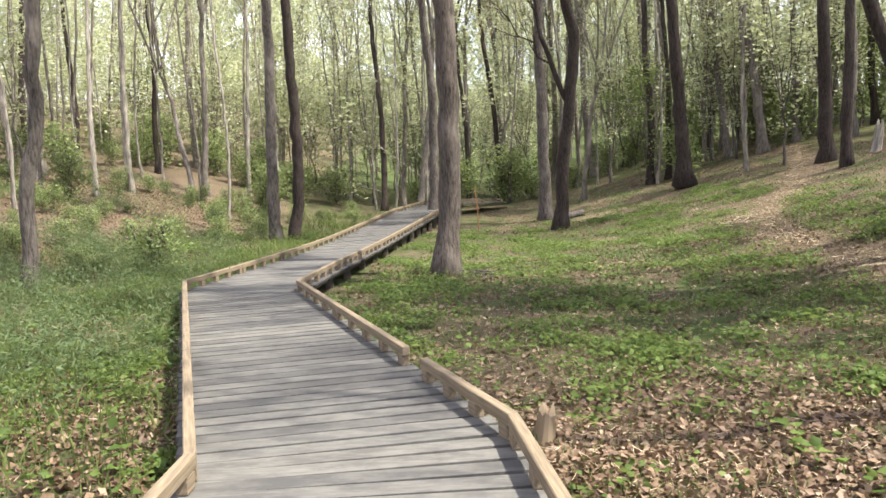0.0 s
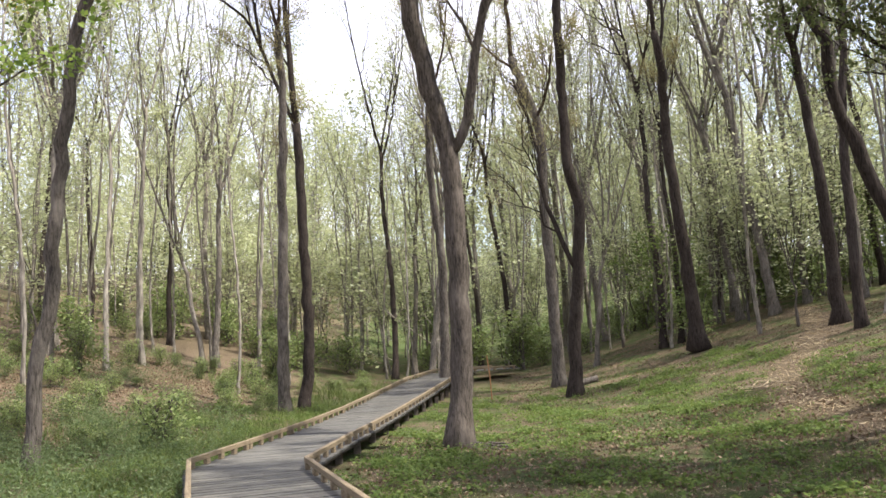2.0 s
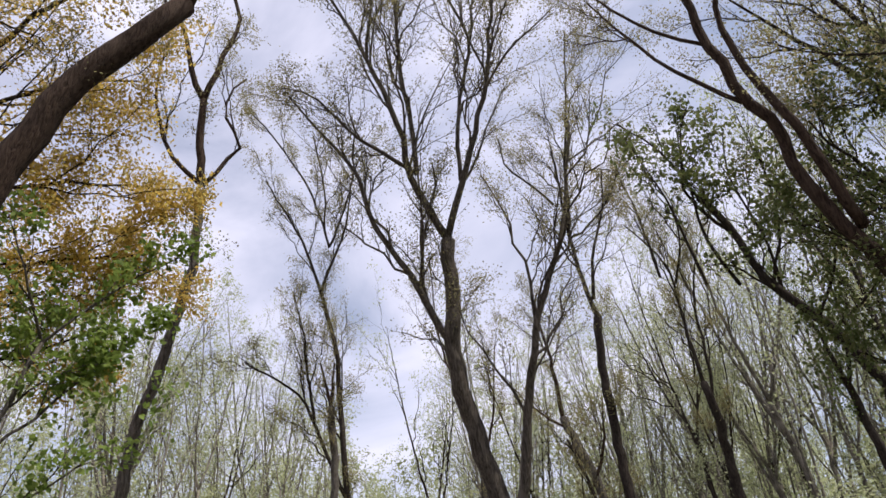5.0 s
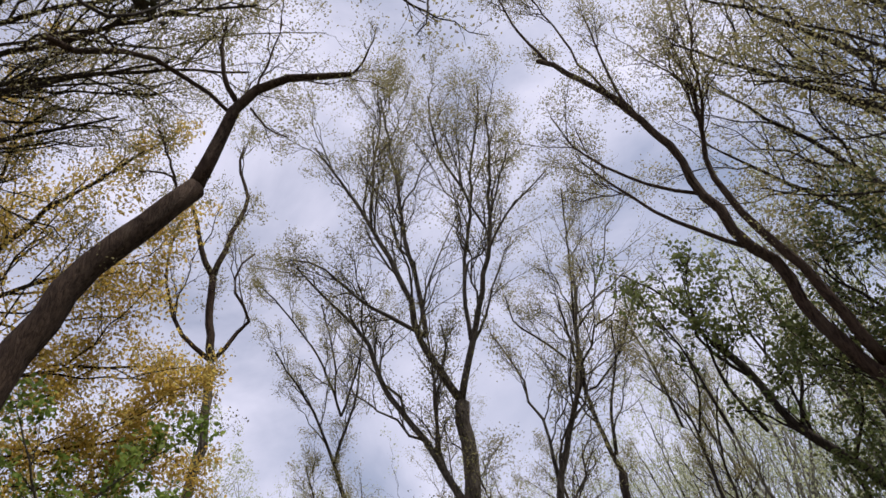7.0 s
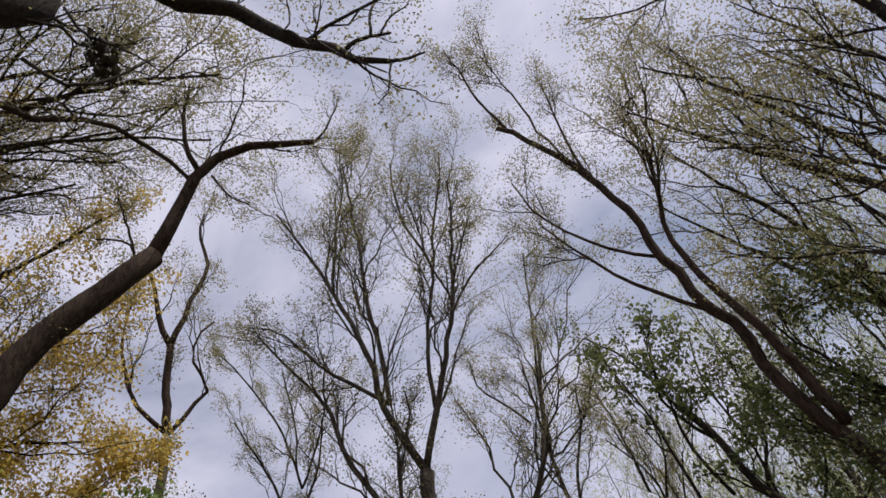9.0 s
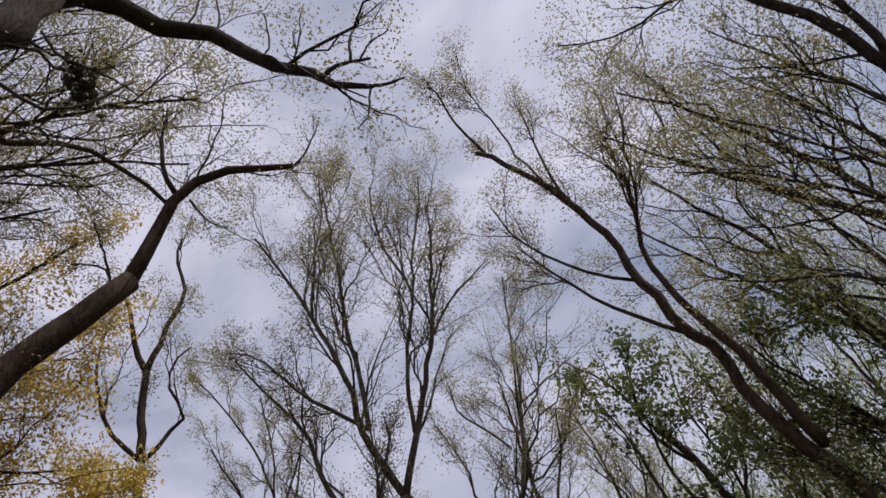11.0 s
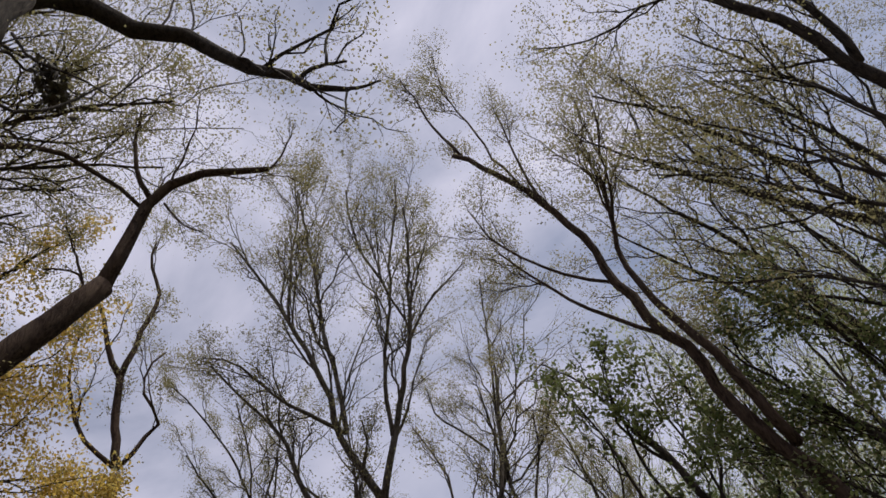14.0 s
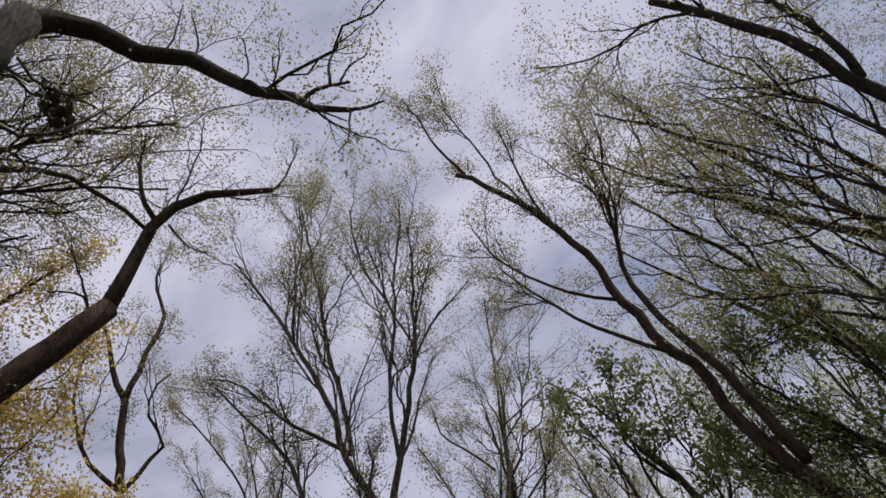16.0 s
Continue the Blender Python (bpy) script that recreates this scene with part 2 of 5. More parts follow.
def sprout(P, R, count, tmin, tmax, ratio, spread, up, n, rg, rmul=0.6, curl=0.25, tip=0.25, longest=9.0):
    """Side branches on many polylines at once."""
    N, m, _ = P.shape
    if N == 0 or count == 0:
        return np.zeros((0, n, 3)), np.zeros((0, n))
    L = np.linalg.norm(np.diff(P, axis=1), axis=2).sum(1)
    par = np.repeat(np.arange(N), count)
    t = np.tile((np.arange(count) + 0.5) / count, N)
    t = tmin + (tmax - tmin) * np.clip(t + rg.uniform(-0.5, 0.5, len(t)) / count, 0, 1)
    f = t * (m - 1)
    i = np.minimum(f.astype(int), m - 2)
    w = (f - i)[:, None]
    p0 = P[par, i] * (1 - w) + P[par, i + 1] * w
    r0 = R[par, i] * (1 - w[:, 0]) + R[par, i + 1] * w[:, 0]
    T = P[par, i + 1] - P[par, i]
    T /= np.linalg.norm(T, axis=1, keepdims=True) + 1e-9
    rd = rg.normal(size=T.shape)
    rd -= T * (rd * T).sum(1, keepdims=True)
    rd /= np.linalg.norm(rd, axis=1, keepdims=True) + 1e-9
    ang = np.radians(rg.normal(spread, 9, len(t)))[:, None]
    D = T * np.cos(ang) + rd * np.sin(ang)
    D[:, 2] += up
    D /= np.linalg.norm(D, axis=1, keepdims=True)
    length = L[par] * ratio * (1.15 - 0.6 * t) * rg.uniform(0.6, 1.25, len(t))
    length = np.where(length > longest, longest * rg.uniform(0.8, 1.1, len(t)), length)
    bend = rg.normal(0, curl, D.shape)
    bend[:, 2] += up * 0.8
    s = np.linspace(0, 1, n)
    Q = p0[:, None] + length[:, None, None] * (D[:, None] * s[None, :, None] + bend[:, None] * (s ** 2)[None, :, None] * 0.6)
    Q[:, 1:] += rg.normal(0, 0.022, (len(t), n - 1, 3)) * length[:, None, None]
    rs = np.minimum(r0 * rmul, 0.0105 * length + 0.004)
    return Q, rs[:, None] * (1 - (1 - tip) * s)[None]


def leaves(centres, size, rg, spread=0.1, flat=0.0, long=1.6):
    """Small pointed blades, one folded pair of triangles each, round the given centres."""
    n = len(centres)
    c = centres + rg.normal(0, spread, (n, 3))
    a = rg.normal(size=(n, 3))
    a[:, 2] *= 1 - flat
    a /= np.linalg.norm(a, axis=1, keepdims=True)
    b = rg.normal(size=(n, 3))
    b[:, 2] *= 1 - flat
    b -= a * (a * b).sum(1, keepdims=True)
    b /= np.linalg.norm(b, axis=1, keepdims=True) + 1e-9
    s = size * rg.uniform(0.6, 1.35, (n, 1))
    v = np.stack([c - a * s * long / 2, c + b * s * 0.5, c + a * s * long / 2, c - b * s * 0.5], 1)
    nrm = np.cross(a, b)
    v[:, 1] += nrm * s * 0.18
    v[:, 3] += nrm * s * 0.18
    k = np.arange(n)[:, None] * 4
    f = np.concatenate([k + [[0, 1, 2]], k + [[0, 2, 3]]], 1).reshape(-1, 3)
    return v.reshape(-1, 3), f


def part(name, me, parent, label=""):
    ob = new(name, me)
    ob.parent = parent
    return tagged(ob, label) if label else ob


def thing(name, loc, label, category, group="", kind=""):
    ob = new(name)
    ob.location = loc
    ob.empty_display_size = 0.2
    return tagged(ob, label, category, group, kind)


# ------------------------------------------------------------------ terrain


def soft(x, w):
    return w * np.log1p(np.exp(np.clip(x / w, -40, 40)))


def terrain(x, y):
    """Height of the ground: a low meadow, a slope to the east, a bank to the west, a rising wood beyond."""
    x, y = np.asarray(x, float), np.asarray(y, float)
    y = y / LONG
    d = np.hypot(x, y)
    z = -0.32 + 0.27 * soft(x - 4.4, 0.9) - 0.16 * soft(x - 16, 4)
    z = z + 0.30 * soft(-x - 8.0 + 0.12 * (y - 14), 0.8) - 0.12 * soft(-x - 13, 2)
    z = z + 0.04 * soft(y - 24, 3) + 0.045 * soft(d - 40, 8) + 0.11 * soft(d - 66, 6)
    z = z + 0.05 * np.sin(x * 0.9 + 1.3) * np.cos(y * 0.7) + 0.03 * np.sin(x * 2.1 + y * 1.7)
    return z


def gz(x, y):
    return float(terrain(x, y))


def path_mask(x, y):
    """How much a spot lies on the trodden straw path up the slope."""
    y = np.asarray(y) / LONG
    px = np.interp(y, [6.5, 9, 11.2, 13.1, 15.3, 16.9, 19.8, 23.4, 28], [6.1, 6.2, 6.4, 6.9, 8.0, 9.5, 11.5, 13.7, 15.5])
    wide = 0.42 + 0.12 * np.sin(1.7 * y) + 0.35 * np.exp(-((y - 16.5) / 2) ** 2)
    return np.exp(-((x - px) / wide) ** 4) * (y > 6.5) * (y < 27)


def build_ground():
    u = np.linspace(-1, 1, 261)
    ax = 26 * np.sinh(u * 3.4) / np.sinh(3.4) * 12
    X, Y = np.meshgrid(ax, ax + 8, indexing="xy")
    Z = terrain(X, Y)
    n = len(u)
    v = np.stack([X, Y, Z], -1).reshape(-1, 3)
    i, j = np.meshgrid(np.arange(n - 1), np.arange(n - 1), indexing="ij")
    q = i * n + j
    f = np.stack([q, q + 1, q + n + 1, q + n], -1).reshape(-1, 4)
    me = mesh_from("ground", v, f, M["ground"])
    at = me.attributes.new("litter", "FLOAT", "POINT")
    x, y = v[:, 0], v[:, 1] / LONG
    bank = 0.22 / (1 + np.exp((x + 8.5) * 1.5))
    near = 0.2 * np.exp(-(((x - 1.6) / 1.6) ** 2 + ((y - 2.6) / 2.2) ** 2))
    lawn = -0.06 * np.exp(-(((x - 3.5) / 4.5) ** 2 + ((y - 13) / 6) ** 2))
    wood = 0.02 / (1 + np.exp(-(y - 30))) - 0.2 / (1 + np.exp(-(np.hypot(x, y) - 42) / 4))
    at.data.foreach_set("value", (bank + near + lawn + wood + 0.32 * path_mask(x, y * LONG)).astype(np.float32))
    tagged(new("ground", me), "grassy forest floor with dry leaf litter and a trodden path", "ground", kind="structure")


build_ground()

# ------------------------------------------------------------------ boardwalk


def deck_z(y):
    return 0.028 * float(soft(np.float64(y - 19.5), 1.5))


LEFT = [(-1.34, -7.56), (-1.34, 3.93), (-3.98, 11.97), (-3.42, 16.63), (-2.95, 21.17), (-1.92, 32.76), (-0.9, 38.05)]
RIGHT = [(0.48, -7.56), (0.48, 3.09), (0.37, 4.41), (-2.14, 11.47), (-1.93, 14.36), (-1.26, 21.04), (-0.2, 30.24), (0.5, 36.04)]


def edge_x(line, y):
    return float(np.interp(y, [p[1] for p in line], [p[0] for p in line]))


def box_bm(bm, sx, sy, sz, m, bevel=0.0):
    """A box of that size, centred, at the pose m, with its edges eased."""
    r = bmesh.ops.create_cube(bm, size=1, matrix=m @ Matrix.Diagonal((sx, sy, sz, 1)))
    if bevel:
        es = {e for v in r["verts"] for e in v.link_edges}
        bmesh.ops.bevel(bm, geom=list(es), offset=bevel, segments=1, affect="EDGES")


def bm_mesh(name, bm, material):
    me = bpy.data.meshes.new(name)
    bm.to_mesh(me)
    bm.free()
    me.materials.append(material)
    return me


def build_boardwalk():
    root = thing("boardwalk", (0, 0, 0), "weathered grey plank boardwalk zigzagging through the wood", "boardwalk", kind="structure")
    bm = bmesh.new()
    box_bm(bm, 1, 1, 1, Matrix())
    bmesh.ops.bevel(bm, geom=list(bm.edges), offset=0.03, segments=1, affect="EDGES")
    unit = bm_mesh("plank", bm, M["deck"])
    rg = np.random.default_rng(3)
    y, w = -7.48, 0.176
    while y < 37.5:
        ang = math.radians(np.interp(y, [3.5, 4.5, 5.8, 9.5, 12, 17.6, 37.8], [1, 11, 15, 18.5, 11, 2.5, -10]))
        xl, xr = edge_x(LEFT, y), edge_x(RIGHT, y)
        yl, yr = y + (xl - (xl + xr) / 2) * math.tan(ang), y + (xr - (xl + xr) / 2) * math.tan(ang)
        xl, xr = edge_x(LEFT, yl), edge_x(RIGHT, yr)
        ob = new("plank", unit)
        ob.parent = root
        ln = (xr - xl) / math.cos(ang) + 0.16
        ob.matrix_basis = (pose((xl + xr) / 2 + rg.normal(0, 0.006), y, deck_z(y) - 0.02 + rg.normal(0, 0.0012), rg.normal(0, 0.3), 0, math.degrees(ang) + rg.normal(0, 0.12))
                           @ Matrix.Diagonal((ln, w - 0.012 - abs(rg.normal(0, 0.004)), 0.038, 1)))
        y += w / math.cos(ang)
    # the last stretch turns east
    for i in range(20):
        u = i / 32
        ob = new("plank", unit)
        ob.parent = root
        ob.matrix_basis = pose(0.1 + 4.6 * u, 37.7 + 3.3 * u, deck_z(37.8) - 0.02 + rg.normal(0, 0.0012), 0, 0, 120) @ Matrix.Diagonal((1.85, w - 0.009, 0.038, 1))
    # bearers and posts below the deck
    for side, line in (("left", LEFT), ("right", RIGHT)):
        sgn = 1 if side == "left" else -1
        for (x0, y0), (x1, y1) in zip(line, line[1:]):
            L = math.hypot(x1 - x0, y1 - y0)
            a = math.degrees(math.atan2(y1 - y0, x1 - x0))
            z0, z1 = deck_z(y0), deck_z(y1)
            bm = bmesh.new()
            box_bm(bm, L, 0.045, 0.14, Matrix(), 0.006)
            # dark post wood here puts the shade under the deck into the colour
            ob = part("stringer", bm_mesh("stringer", bm, M["post"]), root)
            ob.matrix_basis = pose((x0 + x1) / 2 + sgn * 0.13, (y0 + y1) / 2, (z0 + z1) / 2 - 0.112, 0, -math.degrees(math.atan2(z1 - z0, L)), a)
    bm = bmesh.new()
    box_bm(bm, 0.14, 0.14, 0.5, Matrix(), 0.01)
    post = bm_mesh("post", bm, M["post"])
    y = -7.0
    while y < 36.5:
        for line, s in ((LEFT, 0.1), (RIGHT, -0.1)):
            x = edge_x(line, y) + s
            ob = part("post", post, root)
            ob.matrix_basis = pose(x, y, min(gz(x, y) + 0.05, deck_z(y) - 0.3), 0, 0, rng.uniform(0, 20))
        y += 1.5


def kerb(line, z_of):
    """A kerb rail of one straight timber on short blocks, from a to b."""
    (x0, y0), (x1, y1) = line
    L = math.hypot(x1 - x0, y1 - y0)
    a = math.degrees(math.atan2(y1 - y0, x1 - x0))
    z0, z1 = z_of(y0), z_of(y1)
    tilt = -math.degrees(math.atan2(z1 - z0, L))
    root = thing("kerb_rail", (x0, y0, z0), "tan timber kerb rail raised on short blocks", "kerb rail", "kerb rails along the boardwalk")
    root.matrix_basis = pose(x0, y0, z0, 0, tilt, a)
    bm = bmesh.new()
    box_bm(bm, L - 0.006, 0.068, 0.076, pose(L / 2, 0, 0.132), 0.006)
    part("rail", bm_mesh("rail", bm, M["rail"]), root)
    bm = bmesh.new()
    box_bm(bm, 0.12, 0.064, 0.092, Matrix(), 0.005)
    block = bm_mesh("block", bm, M["rail"])
    n = max(2, round(L / 0.62) + 1)
    for i in range(n):
        ob = part("block", block, root)
        ob.matrix_basis = pose(0.09 + (L - 0.18) * i / (n - 1), 0, 0.0475)


def split(line, step):
    """Cut a line into rails of at most that length."""
    out = []
    for (x0, y0), (x1, y1) in zip(line, line[1:]):
        n = max(1, math.ceil(math.hypot(x1 - x0, y1 - y0) / step))
        for i in range(n):
            out.append(((x0 + (x1 - x0) * i / n, y0 + (y1 - y0) * i / n), (x0 + (x1 - x0) * (i + 1) / n, y0 + (y1 - y0) * (i + 1) / n)))
    return out


# ------------------------------------------------------------------ trees


def grow(name, ctrl_limbs, mats, label, seed, dens=(9, 7, 5), leaf_size=0.075, leaf_n=3, leaf_keep=1.0, leaf_mat="leaf_olive", group="trees of the wood", flare=True, up=0.12,
         reach=(0.48, 0.46, 0.42), angles=(29, 32, 36), leaf_spread=0.11, leaf_flat=0.0, bare_to=0.15, size_ref=1.0, shaded_limb_mat=""):
    """A tree from the axes of its trunk (first) and limbs: (start radius, end radius, points)."""
    rg = np.random.default_rng(seed)
    base = np.array(ctrl_limbs[0][2][0], float)
    root = thing(name, tuple(base), label, "tree", group)
    twigs = []
    for k, (r0, r1, pts) in enumerate(ctrl_limbs):
        L = sum(math.dist(a, b) for a, b in zip(pts, pts[1:]))
        n = int(max(8, min(40, L / 0.4)))
        q = resample(np.array(pts, float) - base, n, 0.012 * L / n * 4, rg)
        s = np.linspace(0, 1, n)
        r = r0 + (r1 - r0) * s
        if k == 0:
            if flare:
                r = r + r0 * 0.75 * np.exp(-np.maximum(0, q[:, 2] - q[0, 2]) / 0.28)
                q[0, 2] -= 0.25
            r = r * (1 + rg.normal(0, 0.035, n))
        P, R = q[None], r[None]
        end = q[-1] - q[-2]
        end = q[-1] + end / (np.linalg.norm(end) + 1e-9) * r[-1] * 0.6
        start = q[0] - (q[1] - q[0]) / (np.linalg.norm(q[1] - q[0]) + 1e-9) * r[0] * 0.5
        bat = [(np.concatenate([start[None], q, end[None]])[None], np.concatenate([[r[0] * 0.05], r, [r[-1] * 0.08]])[None], 12 if k == 0 else 8)]
        bare = 0.75 if k == 0 and len(ctrl_limbs) > 1 else bare_to
        scale = min(1.0, 0.45 + L / 14)
        c1 = max(2, round(dens[0] * (0.3 if k == 0 and len(ctrl_limbs) > 1 else 1) * scale))
        A, AR = sprout(P, R, c1, bare, 0.98, reach[0], angles[0], up, 8, rg, 0.62, 0.2, longest=1.5 if k == 0 and len(ctrl_limbs) > 1 else 3.3)
        short = max(0.3, min(1.0, L / (6.0 * size_ref)))
        B, BR = sprout(A, AR, max(3, round(dens[1] * short ** 0.4)), 0.12, 1.0, reach[1], angles[1], up * 0.7, 6, rg, 0.66, 0.22)
        C, CR = sprout(B, BR, dens[2], 0.1, 1.0, reach[2], angles[2], up * 0.5, 4, rg, 0.7, 0.22)
        bat += [(A, AR, 5), (B, BR, 4), (C, CR, 3)]
        v, f = tubes(bat)
        # some limbs take a darker bark: their backlit shade put into the colour
        part("trunk" if k == 0 else "limb", mesh_from("bark", v, f, M[mats if k == 0 else shaded_limb_mat or mats]), root)
        ends = np.concatenate([C[:, 1:].reshape(-1, 3), B[:, -2:].reshape(-1, 3)]) if len(C) else B[:, 1:].reshape(-1, 3)
        twigs.append(ends[rg.random(len(ends)) < leaf_keep * short ** 1.6])
    pts = np.concatenate(twigs)
    pts = np.repeat(pts, leaf_n, axis=0)
    if len(pts):
        v, f = leaves(pts, leaf_size, rg, leaf_spread, leaf_flat)
        part("foliage", mesh_from("foliage", v, f, M[leaf_mat], False), root)
    return root


limbs = [(0.229, 0.153, [(0.04, 15.72, -0.33), (0.17, 15.64, 1.11), (0.22, 15.51, 2.67), (0.21, 15.38, 4), (0.2, 15.29, 5.31), (-0.14, 15.16, 6.59), (-0.29, 15.03, 7.51), (-0.41, 14.86, 8.04), (-0.5, 14.73, 8.94), (-0.38, 14.6, 9.86), (-0.38, 14.47, 10.77), (-0.34, 14.34, 11.34)])]
limbs.append((0.0918, 0.0217, [(-0.34, 14.34, 11.34), (-0.67, 14.06, 12.04), (-1.02, 13.77, 12.83), (-1.07, 13.27, 13.54), (-1.32, 12.98, 14.39), (-1.7, 12.67, 15.5), (-2.24, 12.32, 16.83), (-2.83, 11.92, 18.01)]))
limbs.append((0.0614, 0.0241, [(-0.86, 13.81, 12.87), (-0.87, 13.54, 14.42), (-1, 13.25, 15.51), (-0.96, 12.98, 16.88), (-1.03, 12.71, 18.45), (-1.08, 12.43, 20.5)]))
limbs.append((0.0401, 0.0178, [(-1.7, 12.67, 15.5), (-1.52, 12.4, 17.03), (-1.17, 12.14, 18.49), (-1.05, 11.86, 20.49)]))
limbs.append((0.0826, 0.022, [(-0.35, 14.34, 11.36), (-0.02, 14.04, 12.13), (0.33, 13.73, 13.05), (0.57, 13.42, 13.73), (0.97, 13.09, 14.57), (1.14, 12.77, 15.77), (1.41, 12.44, 16.83), (1.57, 12.12, 18.3)]))
limbs.append((0.0516, 0.0238, [(0.1, 13.9, 12.6), (0.25, 13.62, 14.37), (0.73, 13.33, 16.32), (0.46, 13.07, 17.22), (0.21, 12.8, 18.42), (0.24, 12.53, 20.19)]))
limbs.append((0.0369, 0.0177, [(0.73, 13.33, 16.32), (1, 13.01, 17.68), (1.42, 12.66, 18.85), (1.61, 12.32, 19.98)]))
limbs.append((0.0342, 0.015, [(0.97, 13.09, 14.57), (1.4, 12.84, 15.15), (2.01, 12.53, 15.54), (2.54, 12.21, 15.74)]))
limbs.append((0.052, 0.0146, [(-0.86, 13.81, 12.87), (-1.41, 13.57, 13.23), (-1.97, 13.31, 13.57), (-2.39, 13.05, 13.96), (-3.06, 12.71, 14.63), (-3.61, 12.37, 14.63)]))
limbs.append((0.0871, 0.0203, [(-0.5, 14.73, 8.94), (-0.84, 14.57, 9.77), (-1.08, 14.4, 10.33), (-1.61, 14.21, 11.22), (-2.04, 14.01, 12.06), (-2.08, 13.89, 12.71), (-2.43, 13.68, 13.43), (-3.11, 13.4, 14.39), (-3.62, 13.11, 15.08)]))
limbs.append((0.0443, 0.0191, [(-0.91, 14.52, 9.89), (-0.95, 14.34, 10.77), (-0.89, 14.16, 11.69), (-0.52, 14, 12.53), (-0.49, 13.82, 13.11)]))
limbs.append((0.0217, 0.00866, [(-0.55, 14.77, 8.65), (-0.74, 14.67, 9.07), (-1.13, 14.55, 9.13), (-1.42, 14.42, 9.24)]))
limbs.append((0.108, 0.0293, [(0.2, 15.29, 5.37), (0.5, 15.15, 5.95), (0.71, 15, 6.71), (0.92, 14.85, 7.84), (1.03, 14.66, 8.38), (1.31, 14.5, 9.29), (1.63, 14.33, 9.96), (2.1, 14.12, 11.04), (2.45, 13.93, 12.54), (2.68, 13.63, 13.68)]))
limbs.append((0.0391, 0.0141, [(1.25, 14.52, 9.18), (1.26, 14.34, 10.3), (1.06, 14.17, 10.94), (0.93, 14, 11.74), (0.54, 13.84, 12.63)]))
grow("tree", limbs, "bark_fork", "tall forked tree with furrowed grey-brown bark beside the boardwalk", 100, dens=(9, 9, 6), leaf_size=0.03, leaf_n=14, leaf_keep=0.29, leaf_mat="leaf_olive")

limbs = [(0.135, 0.0984, [(-7.71, 14.47, -0.33), (-7.62, 14.49, 1.12), (-7.5, 14.46, 2.05), (-7.29, 14.47, 2.97), (-7.28, 14.39, 3.54), (-7.16, 14.36, 4.74), (-6.99, 14.3, 6.41), (-6.78, 14.32, 8.12), (-6.59, 14.32, 8.62), (-6.37, 14.34, 9.74), (-6.19, 14.32, 10.67), (-6, 14.32, 11.81), (-5.99, 14.23, 13.51)])]
limbs.append((0.109, 0.0938, [(-5.96, 14.24, 13.71), (-6.03, 13.97, 14.81), (-5.95, 13.76, 16.02)]))
limbs.append((0.0828, 0.0296, [(-5.95, 13.76, 16.02), (-6.16, 13.46, 16.58), (-6.26, 13.2, 17.43), (-6.42, 12.92, 17.93), (-6.27, 12.79, 18.77)]))
limbs.append((0.0828, 0.0315, [(-5.95, 13.76, 16.02), (-5.68, 13.71, 16.9), (-5.43, 13.65, 17.66), (-5.13, 13.61, 18.66), (-5.32, 13.38, 19.67), (-5.22, 13.26, 20.54)]))
limbs.append((0.0573, 0.0225, [(-5.93, 14.26, 13.76), (-5.37, 14.35, 14.6), (-5.11, 14.32, 14.85), (-5.46, 14.06, 15.63), (-5.4, 13.95, 16.28), (-4.97, 13.98, 16.8)]))
limbs.append((0.0624, 0.0228, [(-5.99, 14.23, 13.71), (-6.55, 13.81, 14.31), (-6.79, 13.53, 14.99), (-6.97, 13.26, 16.08), (-6.84, 13.16, 17.13)]))
grow("tree", limbs, "bark_grey", "slender leaning grey tree with a crooked lower trunk", 101, dens=(5, 6, 4), leaf_size=0.0368, leaf_n=13, leaf_keep=0.45, leaf_mat="leaf_olive", shaded_limb_mat="bark_brown")

limbs = [(0.203, 0.15, [(-5.15, 27.35, -0.33), (-4.9, 27.22, 1.82), (-4.87, 26.94, 4.88), (-4.88, 26.66, 7.62), (-4.94, 26.36, 9.58)])]
limbs.append((0.111, 0.0705, [(-4.94, 26.36, 9.58), (-5, 25.94, 11.93), (-5.02, 25.53, 13.65), (-4.94, 25.24, 14.17), (-5.46, 24.72, 16.76)]))
limbs.append((0.0627, 0.0246, [(-5.46, 24.72, 16.76), (-5.94, 24.17, 18.49), (-6.46, 23.61, 19.61), (-7.19, 22.95, 20.99)]))
limbs.append((0.0627, 0.0245, [(-5.46, 24.72, 16.76), (-4.92, 24.4, 17.97), (-4.36, 24.08, 19.22), (-4.07, 23.71, 20.8)]))
limbs.append((0.0478, 0.0257, [(-5.04, 24.26, 18.46), (-5.4, 23.81, 20.07), (-6.09, 23.26, 21.69), (-7.02, 22.61, 23.1), (-7.65, 22.01, 23.78)]))
limbs.append((0.0478, 0.0247, [(-5.04, 24.26, 18.46), (-4.37, 23.89, 19.87), (-3.89, 23.48, 21.27), (-3.43, 23.05, 21.92)]))
limbs.append((0.0402, 0.0252, [(-5.17, 24.06, 19.2), (-5.08, 23.46, 21.03), (-5.31, 22.78, 22.78)]))
limbs.append((0.0817, 0.0308, [(-4.94, 26.36, 9.58), (-5.42, 26.1, 10.73), (-5.96, 25.82, 12.16), (-6.38, 25.55, 13.12), (-7.16, 25.18, 13.74), (-8.18, 24.7, 14.31)]))
limbs.append((0.0606, 0.0235, [(-5.96, 25.82, 12.16), (-6.06, 25.46, 13.48), (-6.11, 25.11, 14.79), (-6.08, 24.87, 15.05), (-6.41, 24.45, 16.74)]))
